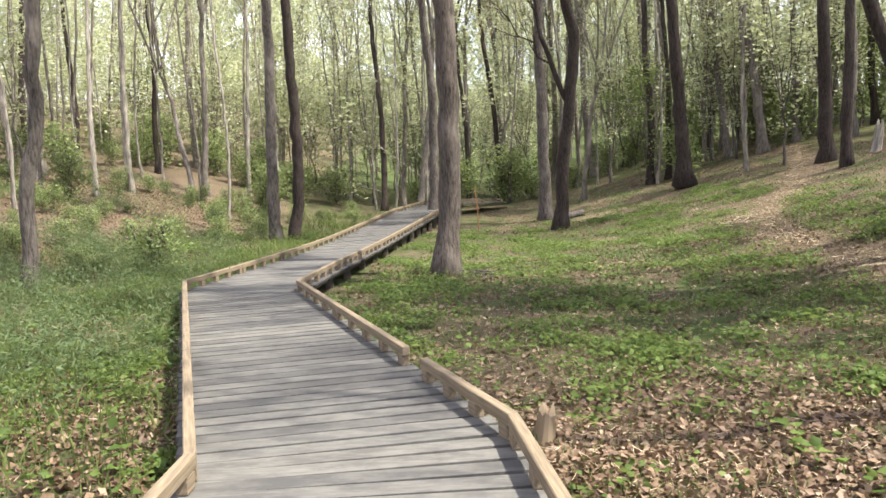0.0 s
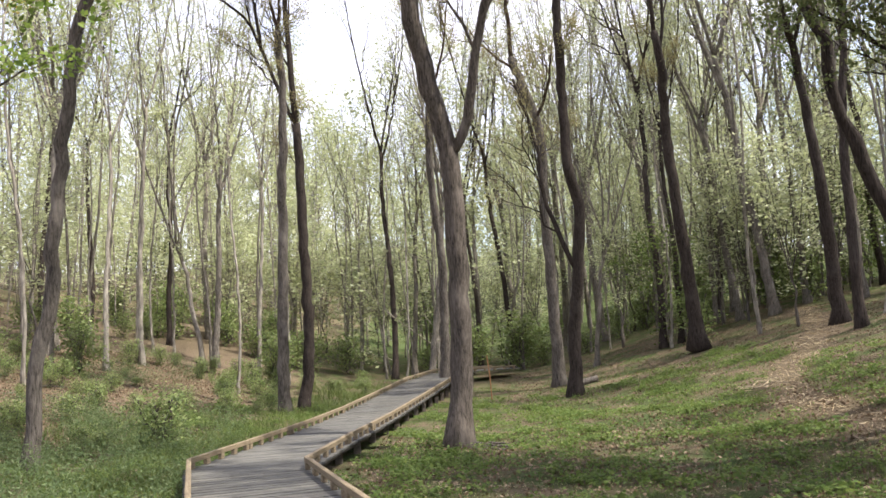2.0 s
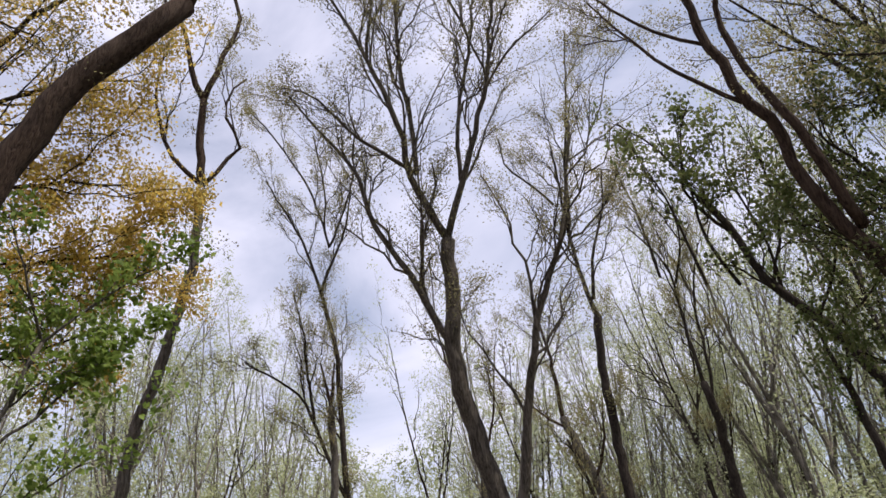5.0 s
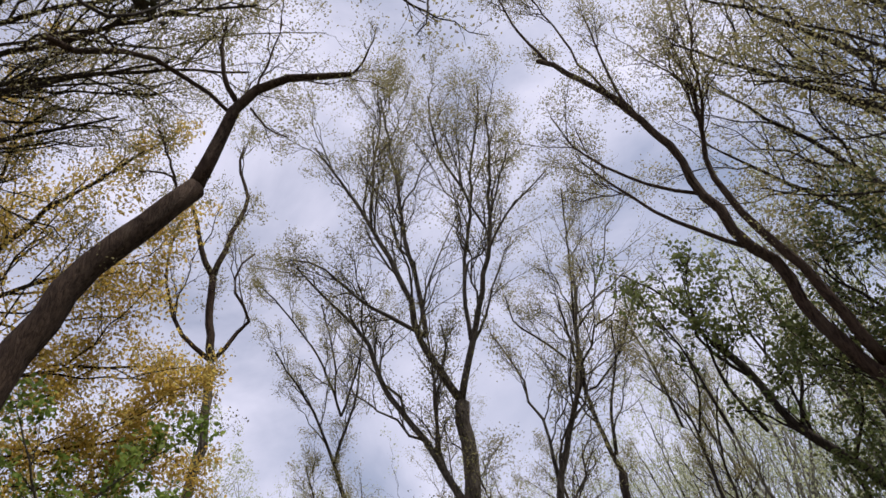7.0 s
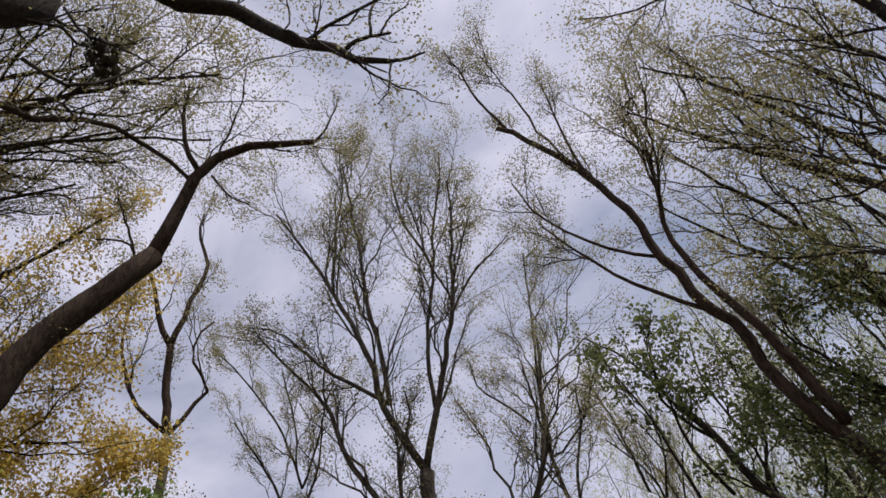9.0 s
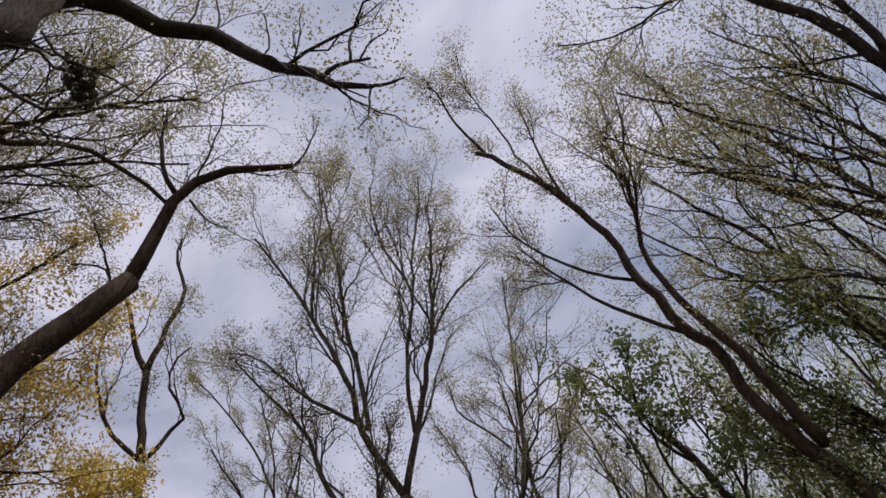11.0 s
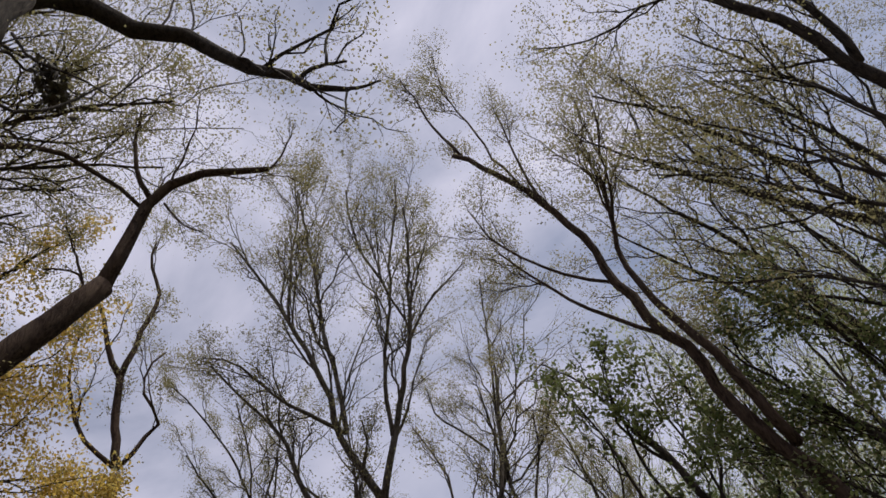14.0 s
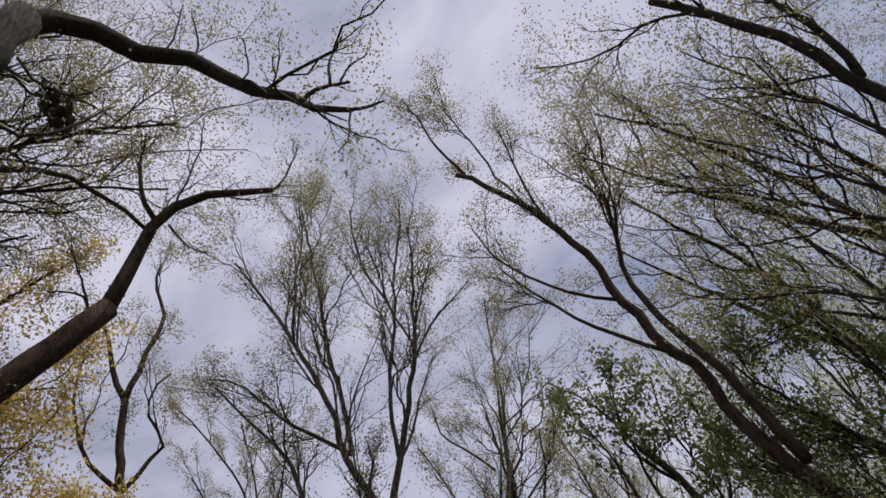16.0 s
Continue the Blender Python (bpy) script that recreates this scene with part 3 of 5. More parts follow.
grow("tree", limbs, "bark_dark", "dark slim tree forking high above the grass", 102, dens=(7, 8, 6), leaf_size=0.036, leaf_n=12, leaf_keep=0.42, leaf_mat="leaf_olive")

limbs = [(0.206, 0.113, [(-5.58, 26.56, -0.33), (-5.59, 26.23, 1.49), (-5.38, 25.88, 5.98), (-5.31, 25.56, 7.21), (-5.14, 25.2, 10.04), (-5.15, 24.82, 12.31)])]
limbs.append((0.0657, 0.0294, [(-5.15, 24.82, 12.31), (-5.4, 24.33, 13.73)]))
limbs.append((0.0657, 0.0294, [(-5.15, 24.82, 12.31), (-4.94, 24.43, 13.75)]))
grow("tree", limbs, "bark_grey", "straight grey-barked tree with lichen at its foot", 103, dens=(7, 8, 6), leaf_size=0.036, leaf_n=12, leaf_keep=0.42, leaf_mat="leaf_olive", shaded_limb_mat="bark_brown")

limbs = [(0.218, 0.128, [(3.99, 26.19, -0.1), (4.1, 25.9, 2.12), (4.26, 25.53, 3.95), (4.41, 25.17, 6.11), (4.11, 24.93, 7.06), (4.02, 24.61, 10.04), (4.01, 24.37, 10.58), (3.97, 24.04, 12.21), (4.13, 23.68, 13.89)])]
limbs.append((0.086, 0.0309, [(4.13, 23.68, 13.89), (3.84, 23.3, 15.26), (3.66, 22.91, 16.91), (3.62, 22.5, 18.59), (3.56, 22.08, 20.11)]))
limbs.append((0.0591, 0.0245, [(3.66, 22.91, 16.91), (3.93, 22.4, 19.24), (4.17, 21.45, 20.64), (4.45, 20.92, 22.42), (4.68, 20.39, 24.07)]))
limbs.append((0.0449, 0.0232, [(3.31, 22.7, 17.98), (2.7, 22.47, 18.71), (1.88, 22.26, 19.53), (1.72, 21.97, 20.68)]))
limbs.append((0.0442, 0.0224, [(3.64, 22.99, 16.69), (4.23, 22.57, 16.7), (5.23, 22.04, 17.69), (5.75, 21.59, 18.69)]))
limbs.append((0.0648, 0.0227, [(4.09, 23.53, 14.47), (4.39, 23.07, 16.19), (4.92, 22.56, 17.43), (5.14, 22.11, 18.8)]))
limbs.append((0.0897, 0.0428, [(4.21, 25.54, 3.95), (3.75, 25.48, 5.08), (3.35, 25.41, 6.4), (3.22, 25.34, 7.98), (2.55, 25.29, 10.37)]))
grow("tree", limbs, "bark_dark", "dark tree with a low side stem at the meadow edge", 104, dens=(7, 8, 6), leaf_size=0.036, leaf_n=12, leaf_keep=0.42, leaf_mat="leaf_olive")

limbs = [(0.237, 0.148, [(4.14, 30.96, -0.1), (4.06, 30.47, 3.14), (3.89, 29.94, 7.27), (3.86, 29.44, 9.69), (2.92, 29.05, 12.56)])]
limbs.append((0.0911, 0.0336, [(2.92, 29.05, 12.56), (2.79, 28.48, 14.76), (2.51, 27.92, 16.77), (2.62, 27.37, 17.14)]))
limbs.append((0.0736, 0.0246, [(3.65, 29.42, 9.94), (4.19, 28.9, 11.22), (4.45, 28.41, 12.89)]))
limbs.append((0.0578, 0.0247, [(3.1, 29.12, 12.09), (2.04, 28.77, 12.76), (1.03, 28.39, 13.89)]))
grow("tree", limbs, "bark_grey", "grey tree with a pale worn base at the meadow edge", 105, dens=(7, 8, 6), leaf_size=0.036, leaf_n=12, leaf_keep=0.42, leaf_mat="leaf_olive", shaded_limb_mat="bark_brown")

limbs = [(0.272, 0.144, [(9.14, 29.31, 1.35), (8.83, 28.94, 4.7), (8.47, 28.54, 8.23), (8.33, 28.12, 10.34), (8.23, 27.68, 11.13), (7.96, 27.25, 12.56)])]
limbs.append((0.0808, 0.0251, [(7.96, 27.25, 12.56), (7.75, 26.79, 14.46), (7.56, 26.33, 17.13), (6.28, 25.7, 18.71)]))
limbs.append((0.0727, 0.0247, [(8.17, 27.56, 11.53), (8.28, 27, 13.57), (8.31, 26.47, 15.67), (8.69, 25.33, 17.29)]))
limbs.append((0.0583, 0.026, [(7.3, 26.5, 16.69), (7.07, 26.09, 18.49), (6.75, 25.71, 20.2), (6.37, 25.34, 21.16)]))
limbs.append((0.0497, 0.025, [(7.77, 26.41, 16.28), (8.13, 25.58, 17.59), (8.06, 24.89, 18.92)]))
grow("tree", limbs, "bark_dark", "dark straight tree on the grassy slope", 106, dens=(9, 8, 5), leaf_size=0.036, leaf_n=12, leaf_keep=0.42, leaf_mat="leaf_olive")

limbs = [(0.235, 0.104, [(12.63, 25.66, 1.76), (12.25, 25.1, 5.89), (11.69, 24.58, 10.01), (10.97, 23.43, 11.05)])]
limbs.append((0.0732, 0.0221, [(10.97, 23.43, 11.05), (10.48, 22.95, 12.46), (9.53, 22.66, 14.46)]))
limbs.append((0.0671, 0.0224, [(11.35, 24.06, 10.5), (11.57, 23.22, 12.1), (11.37, 22.58, 13.82)]))
grow("tree", limbs, "bark_dark", "dark straight tree at the head of the path", 107, dens=(9, 8, 5), leaf_size=0.05, leaf_n=8, leaf_keep=0.26, leaf_mat="leaf_green")

limbs = [(0.22, 0.12, [(-0.31, 33.94, -0.04), (-0.21, 33.67, 3.38), (-0.2, 33.33, 5.62), (-0.45, 32.85, 8.67), (-0.42, 32.39, 11.57), (-0.32, 32.27, 12.23)])]
limbs.append((0.07, 0.02, [(-0.32, 32.27, 12.23), (-0.89, 31.84, 14.75), (-1.59, 31.33, 17.6), (-1.69, 30.63, 21.21)]))
limbs.append((0.06, 0.02, [(-0.32, 32.27, 12.23), (0.31, 31.97, 14.17), (0.77, 31.44, 17.17)]))
grow("tree", limbs, "bark_grey", "grey tree behind the forked tree near the boardwalk bend", 108, dens=(9, 8, 6), leaf_size=0.0386, leaf_n=12, leaf_keep=0.26, leaf_mat="leaf_olive", shaded_limb_mat="bark_brown")

limbs = [(0.272, 0.141, [(-6.6, 6, -0.35), (-6.3, 6, 2.2), (-5.6, 6.05, 4.4), (-4.6, 6.01, 7.22), (-4.4, 6.02, 7.62), (-4.2, 6.03, 8.17), (-4.04, 6, 8.42), (-3.79, 6.02, 8.62), (-3.44, 6.11, 9.15), (-3, 6.21, 9.73)])]
limbs.append((0.112, 0.0385, [(-3.03, 6.21, 9.71), (-2.71, 6.08, 10.45), (-2.55, 6, 10.9), (-2.32, 5.94, 11.17), (-1.93, 5.93, 11.33), (-1.38, 5.93, 11.29), (-0.86, 5.88, 11.12)]))
limbs.append((0.0424, 0.0133, [(-2.47, 5.95, 11.1), (-2.57, 5.74, 11.32), (-2.59, 5.57, 11.8), (-2.53, 5.44, 12.61)]))
limbs.append((0.0222, 0.00831, [(-3.19, 6.17, 9.5), (-3.23, 6.07, 9.78), (-3.35, 5.93, 9.81), (-3.52, 5.74, 9.64)]))
limbs.append((0.0197, 0.00882, [(-3.22, 6.09, 9.75), (-3.29, 5.94, 10.09), (-3.39, 5.77, 10.5)]))
limbs.append((0.027, 0.0432, [(-2.55, 6, 10.9), (-3.08, 5.63, 11.43), (-3.43, 5.31, 11.52), (-3.77, 4.96, 11.27), (-4.01, 4.64, 10.77), (-4.23, 4.31, 10.66)]))
limbs.append((0.018, 0.00835, [(-2.28, 5.99, 10.94), (-2, 6, 10.35), (-1.77, 5.98, 10.12)]))
limbs.append((0.0178, 0.00618, [(-0.86, 5.88, 11.12), (-0.68, 5.81, 11.26), (-0.53, 5.73, 11.54), (-0.41, 5.65, 11.82)]))
grow("tree", limbs, "bark_brown", "thick-limbed old tree leaning over the clearing", 109, dens=(7, 7, 5), leaf_size=0.022, leaf_n=12, leaf_keep=0.6, leaf_mat="leaf_olive", bare_to=0.45)

limbs = [(0.193, 0.165, [(-3.9, 1.3, -0.35), (-3.8, 1.3, 3.5), (-3.6, 1.5, 6.6), (-2.55, 2.5, 8.41), (-2.52, 2.49, 8.88), (-2.44, 2.54, 9.32)])]
limbs.append((0.128, 0.0219, [(-2.5, 2.52, 9.16), (-2.39, 2.59, 9.45), (-2.21, 2.7, 9.65), (-1.91, 2.89, 9.64), (-1.55, 3.07, 9.39), (-1.08, 3.24, 9.39), (-0.72, 3.3, 8.78), (-0.32, 3.33, 8.56), (-0.13, 3.3, 8.29), (-0.02, 3.27, 7.78), (0.23, 3.22, 7.74)]))
limbs.append((0.0182, 0.0088, [(0.23, 3.22, 7.74), (0.35, 3.16, 7.62), (0.49, 3.09, 7.53)]))
limbs.append((0.0235, 0.0116, [(-0.13, 3.3, 8.29), (-0.02, 3.27, 8.37), (0.14, 3.24, 8.32), (0.28, 3.19, 8.21)]))
limbs.append((0.0158, 0.0086, [(0.11, 3.24, 8.35), (0.15, 3.2, 8.73), (0.33, 3.13, 9.12)]))
limbs.append((0.0117, 0.006, [(0.19, 3.22, 8.27), (0.3, 3.17, 8.46), (0.5, 3.09, 8.52)]))
limbs.append((0.0109, 0.00492, [(0.22, 3.22, 7.74), (0.15, 3.2, 7.27), (0.04, 3.17, 7)]))
limbs.append((0.0135, 0.00767, [(-1.38, 3.13, 9.41), (-1.29, 3.12, 9.93), (-1.23, 3.09, 10.68)]))
limbs.append((0.0134, 0.00754, [(-1.11, 3.23, 9.38), (-1.08, 3.19, 9.85), (-1.14, 3.11, 10.51)]))
limbs.append((0.0104, 0.00695, [(-0.72, 3.3, 8.78), (-0.6, 3.28, 9.13), (-0.63, 3.22, 9.73)]))
limbs.append((0.0161, 0.00773, [(-2.41, 2.52, 7.45), (-2.13, 2.74, 7.33), (-1.91, 2.86, 7.62), (-1.67, 2.98, 8.1)]))
limbs.append((0.0143, 0.00548, [(-2.34, 2.59, 8.51), (-2.13, 2.69, 8.09), (-1.83, 2.84, 7.98), (-1.57, 2.93, 7.7)]))
grow("tree", limbs, "bark_dark", "old tree with a heavy crooked limb over the boardwalk", 110, dens=(4, 5, 4), leaf_size=0.02, leaf_n=12, leaf_keep=0.5, leaf_mat="leaf_olive", bare_to=0.4)

limbs = [(0.152, 0.0477, [(6.9, 9.3, 0.35), (6.45, 9.45, 3.2), (5.85, 9.65, 5.9), (5.59, 9.66, 6.85), (5.28, 9.64, 7.65), (4.97, 9.62, 8.62), (4.92, 9.5, 9.37), (4.56, 9.5, 10.05), (4.44, 9.39, 10.46), (4.24, 9.3, 11.45), (4.14, 9.17, 12.29), (3.86, 9.11, 13.02), (3.56, 9.06, 13.81), (3.19, 9.02, 14.5), (2.5, 9.07, 15.53)])]
limbs.append((0.0924, 0.0208, [(5.52, 9.57, 7.45), (5.4, 9.45, 7.87), (5.19, 9.37, 8.67), (5.03, 9.27, 9.27), (4.61, 9.13, 10.26), (4.47, 9.01, 11.33), (4.6, 8.75, 12.09), (4.72, 8.49, 13.11), (4.63, 8.35, 14.04)]))
limbs.append((0.0425, 0.0164, [(4.65, 9.5, 9.84), (4.11, 9.67, 10.55), (3.72, 9.75, 11.07), (3.36, 9.8, 11.81), (2.78, 9.9, 13.13)]))
limbs.append((0.0334, 0.0128, [(4.27, 9.36, 11.13), (3.72, 9.49, 11.68), (3.06, 9.62, 12.55), (2.65, 9.64, 13.42), (2.47, 9.59, 14.27)]))
limbs.append((0.036, 0.0139, [(3.86, 9.11, 13.02), (3.69, 9.01, 13.89), (3.64, 8.85, 15.04), (3.63, 8.68, 16.3)]))
limbs.append((0.0353, 0.0155, [(2.69, 9.06, 15.29), (2.35, 9, 16.49), (2.18, 8.88, 17.8), (1.98, 8.77, 18.84)]))
limbs.append((0.0289, 0.0152, [(3.56, 9.06, 13.81), (3.22, 9.02, 15.48), (2.99, 8.93, 17.03), (2.76, 8.84, 18.35)]))
grow("tree", limbs, "bark_brown", "twin-stemmed dark tree leaning over from the slope", 111, dens=(9, 9, 5), leaf_size=0.026, leaf_n=14, leaf_keep=0.36, leaf_mat="leaf_olive", bare_to=0.6)

limbs = [(0.116, 0.0433, [(6.5, 4.7, 0.3), (6.2, 4.5, 3), (5.7, 4.25, 5), (5.08, 3.9, 6.43), (4.93, 3.79, 7.21), (4.77, 3.7, 7.56), (4.62, 3.61, 8.07), (4.41, 3.58, 8.53), (4.14, 3.62, 9.2), (3.87, 3.66, 9.87)])]
limbs.append((0.0491, 0.0206, [(4.83, 3.71, 7.47), (4.84, 3.52, 8.18), (4.76, 3.47, 8.65), (4.64, 3.45, 9.45)]))
limbs.append((0.0221, 0.00811, [(4.19, 3.61, 9.05), (3.93, 3.81, 9.81), (3.62, 4.01, 9.86), (3.25, 4.25, 9.93), (2.98, 4.36, 10.14), (2.67, 4.47, 10.4)]))
limbs.append((0.0298, 0.00792, [(5.1, 4.04, 6.39), (4.9, 4.06, 7.05), (4.69, 4.08, 7.74), (4.44, 4.15, 8.52), (4.17, 4.22, 9.64)]))
limbs.append((0.0257, 0.00785, [(5.07, 4.41, 6.18), (4.84, 4.52, 6.78), (4.62, 4.62, 7.42), (4.27, 4.82, 8.37), (3.91, 5.01, 9.21)]))
limbs.append((0.0283, 0.00784, [(5.11, 4.67, 6.11), (4.89, 4.81, 6.72), (4.55, 5.04, 7.45), (4.13, 5.31, 8.2), (3.62, 5.6, 8.93)]))
limbs.append((0.0196, 0.00774, [(4.98, 5.11, 5.75), (4.83, 5.11, 6.52), (4.62, 5.18, 7.32), (4.49, 5.17, 8.05), (4.3, 5.21, 8.67)]))
limbs.append((0.0223, 0.00753, [(5.1, 5.27, 5.82), (4.81, 5.48, 6.33), (4.46, 5.72, 6.86), (3.96, 6.04, 7.3), (3.48, 6.28, 7.87)]))
grow("tree", limbs, "bark_dark", "many-branched dark tree overhanging from the slope", 112, dens=(11, 8, 5), leaf_size=0.024, leaf_n=15, leaf_keep=0.4, leaf_mat="leaf_olive")

limbs = [(0.138, 0.0604, [(7.72, 12.5, 0.55), (7.3, 12.58, 2.92), (6.86, 12.66, 4.34), (6.52, 12.68, 5.69), (6.49, 12.58, 6.29), (6.08, 12.63, 7.2), (5.76, 12.5, 7.65), (5.21, 12.59, 8.43), (4.97, 12.57, 9.46), (4.55, 12.58, 10.39)])]
limbs.append((0.0372, 0.0132, [(4.97, 12.57, 9.46), (4.34, 12.58, 10.42), (4.48, 12.29, 11.58), (4.69, 11.97, 12.16)]))
limbs.append((0.0339, 0.0132, [(4.55, 12.58, 10.39), (4.18, 12.48, 11.36), (3.74, 12.39, 11.95), (3.34, 12.28, 12.23)]))
limbs.append((0.028, 0.0119, [(5.5, 12.54, 7.97), (4.77, 12.56, 8.79), (4.33, 12.43, 8.78)]))
limbs.append((0.0322, 0.0126, [(5.34, 12.56, 8.35), (5.64, 12.18, 9.27), (5.64, 11.93, 10.11), (5.58, 11.71, 10.75)]))
limbs.append((0.0318, 0.012, [(5.84, 12.51, 7.57), (6.21, 11.95, 8.31), (6.12, 11.61, 9.15)]))
limbs.append((0.0279, 0.0117, [(6.06, 12.56, 7.35), (6.5, 11.94, 7.59), (6.73, 11.41, 8)]))
limbs.append((0.036, 0.013, [(4.78, 12.63, 8.43), (4.44, 12.52, 9.31), (4.33, 12.33, 10.63), (4.39, 12.07, 11.71)]))
limbs.append((0.0314, 0.0127, [(4.16, 12.49, 8.44), (3.95, 12.33, 9.68), (3.68, 12.19, 10.7), (3.4, 12.05, 11.52)]))
limbs.append((0.0321, 0.0129, [(5.43, 12.55, 8.16), (5.4, 12.32, 9.17), (5.11, 12.2, 10.18), (5.16, 11.93, 11.37)]))
grow("tree", limbs, "bark_dark", "crooked dark tree with fresh green leaves on the slope", 113, dens=(7, 8, 5), leaf_size=0.06, leaf_n=9, leaf_keep=0.32, leaf_mat="leaf_deep")

limbs = [(0.2, 0.12, [(-9.68, 6.56, -0.01), (-9.31, 7.32, 5.57), (-8.51, 8.05, 9.19), (-7.66, 8.4, 11.71)])]
limbs.append((0.06, 0.015, [(-9.58, 6.86, 3.49), (-8.41, 8.12, 5.39), (-7.23, 9.42, 6.76), (-5.84, 10.58, 7.93)]))
limbs.append((0.06, 0.015, [(-9.31, 7.32, 5.57), (-7.95, 8.52, 7.48), (-6.69, 9.64, 8.66), (-5.16, 10.83, 9.43)]))
limbs.append((0.06, 0.015, [(-9.03, 7.73, 7.34), (-7.71, 8.57, 9.11), (-6.55, 9.35, 9.97), (-5.24, 10.39, 10.53)]))
limbs.append((0.06, 0.015, [(-8.51, 8.05, 9.19), (-7.37, 8.54, 10.92), (-6.39, 9.06, 11.87), (-5.34, 9.55, 12.26)]))
limbs.append((0.06, 0.015, [(-7.66, 8.4, 11.71), (-6.76, 8.44, 12.88), (-5.83, 8.49, 13.69), (-5.11, 8.27, 13.85)]))
limbs.append((0.06, 0.015, [(-8.2, 8.08, 10.05), (-7.33, 7.65, 12.07), (-6.78, 7.21, 12.92), (-6.27, 6.7, 13.6)]))
limbs.append((0.05, 0.015, [(-8.51, 8.05, 9.19), (-8.36, 7.31, 10.71), (-8.16, 6.62, 12.17)]))
grow("tree", limbs, "bark_dark", "spreading dark-limbed tree with yellow spring leaves", 114, dens=(10, 8, 5), leaf_size=0.04, leaf_n=17, leaf_keep=0.5, leaf_mat="leaf_yellow")

limbs = [(0.06, 0.03, [(-6.66, 9.09, -0.32), (-6.69, 9.09, 3.23), (-6.32, 9.17, 5.4), (-5.95, 9.37, 7.1)])]
limbs.append((0.025, 0.008, [(-6.51, 9.13, 4.34), (-5.56, 9.47, 5.09), (-4.88, 9.76, 5.73)]))
limbs.append((0.025, 0.008, [(-6.32, 9.17, 5.4), (-5.42, 9.59, 6.59), (-4.73, 9.88, 7.46)]))
limbs.append((0.025, 0.008, [(-5.95, 9.37, 7.1), (-5.26, 9.7, 8), (-4.46, 10.06, 8.74)]))
limbs.append((0.025, 0.008, [(-6.32, 9.17, 5.4), (-6.39, 8.35, 6.17), (-6.55, 7.74, 6.65)]))
limbs.append((0.025, 0.008, [(-5.95, 9.37, 7.1), (-6.04, 8.71, 7.97), (-6.09, 8.24, 8.5)]))
grow("tree", limbs, "bark_grey", "young understorey tree with bright green leaves", 115, dens=(8, 6, 3), leaf_size=0.065, leaf_n=13, leaf_keep=0.8, leaf_mat="leaf_fresh")

limbs = [(0.13, 0.08, [(8.03, 9.47, 0.61), (7.97, 9.65, 3.15), (7.81, 9.85, 4.8), (7.47, 9.89, 6.01)])]
limbs.append((0.06, 0.015, [(7.81, 9.85, 4.8), (6.83, 10.28, 6.34), (6.1, 10.5, 7.48), (5.4, 10.65, 8.41)]))
limbs.append((0.06, 0.015, [(7.47, 9.89, 6.01), (6.8, 9.92, 7.56), (6.1, 9.95, 8.67), (5.57, 9.8, 9.62)]))
limbs.append((0.06, 0.015, [(7.47, 9.89, 6.01), (7.27, 9.34, 7.58), (6.87, 9.04, 8.78), (6.28, 8.59, 9.58)]))
limbs.append((0.05, 0.015, [(7.97, 9.65, 3.15), (7, 10.47, 4.74), (6.21, 10.93, 5.69), (5.43, 11.26, 6.42)]))
limbs.append((0.05, 0.015, [(7.85, 9.82, 4.39), (7.87, 8.98, 5.94), (7.73, 8.35, 7.11), (7.52, 8.12, 8.17)]))
grow("tree", limbs, "bark_dark", "low-branched dark tree thick with green leaves", 116, dens=(12, 9, 5), leaf_size=0.05, leaf_n=10, leaf_keep=0.38, leaf_mat="leaf_deep")

limbs = [(0.2, 0.13, [(-9.36, 2.08, -0.19), (-9, 3.31, 5.2), (-8.39, 4.35, 9.01), (-7.92, 4.86, 10.79)])]
limbs.append((0.08, 0.015, [(-7.92, 4.86, 10.79), (-6.53, 5.6, 12.01), (-5, 5.92, 12.53), (-3.54, 5.94, 12.53)]))
limbs.append((0.08, 0.015, [(-7.92, 4.86, 10.79), (-6.79, 5.06, 12.63), (-5.17, 5.17, 13.34), (-3.37, 4.97, 12.74)]))
limbs.append((0.08, 0.015, [(-8.33, 4.48, 9.48), (-6.97, 5.79, 10.98), (-5.8, 6.4, 12.06), (-4.71, 6.72, 12.6)]))
limbs.append((0.07, 0.015, [(-7.92, 4.86, 10.79), (-6.64, 4.44, 13.16), (-5.23, 4.32, 14.39), (-3.42, 4.2, 13.67)]))
limbs.append((0.07, 0.015, [(-8.14, 4.62, 10.35), (-5.91, 5.32, 12.53), (-3.34, 5.09, 12.28), (-1.83, 4.76, 11.33)]))
limbs.append((0.06, 0.015, [(-7.92, 4.86, 10.79), (-5.85, 5.83, 12.62), (-3.73, 6.07, 12.56), (-2.42, 6.17, 12.2)]))
grow("tree", limbs, "bark_dark", "fine-branched tree with thin olive leaves behind the old limb", 117, dens=(10, 8, 5), leaf_size=0.025, leaf_n=12, leaf_keep=0.6, leaf_mat="leaf_olive")

limbs = [(0.2, 0.13, [(9.46, 9.34, 1.03), (9.31, 9.64, 4.65), (8.78, 9.91, 7.4), (8.24, 10.17, 9.1)])]
limbs.append((0.08, 0.015, [(8.24, 10.17, 9.1), (7.09, 10.36, 10.85), (6.09, 10.34, 12.33), (5.08, 9.97, 13.18)]))
limbs.append((0.08, 0.015, [(8.24, 10.17, 9.1), (7.4, 9.92, 11.25), (6.39, 9.56, 12.74), (5.26, 9.01, 13.7)]))
limbs.append((0.07, 0.015, [(8.78, 9.91, 7.4), (8.4, 9.39, 9.92), (7.67, 9.04, 11.7), (6.69, 8.73, 12.93)]))
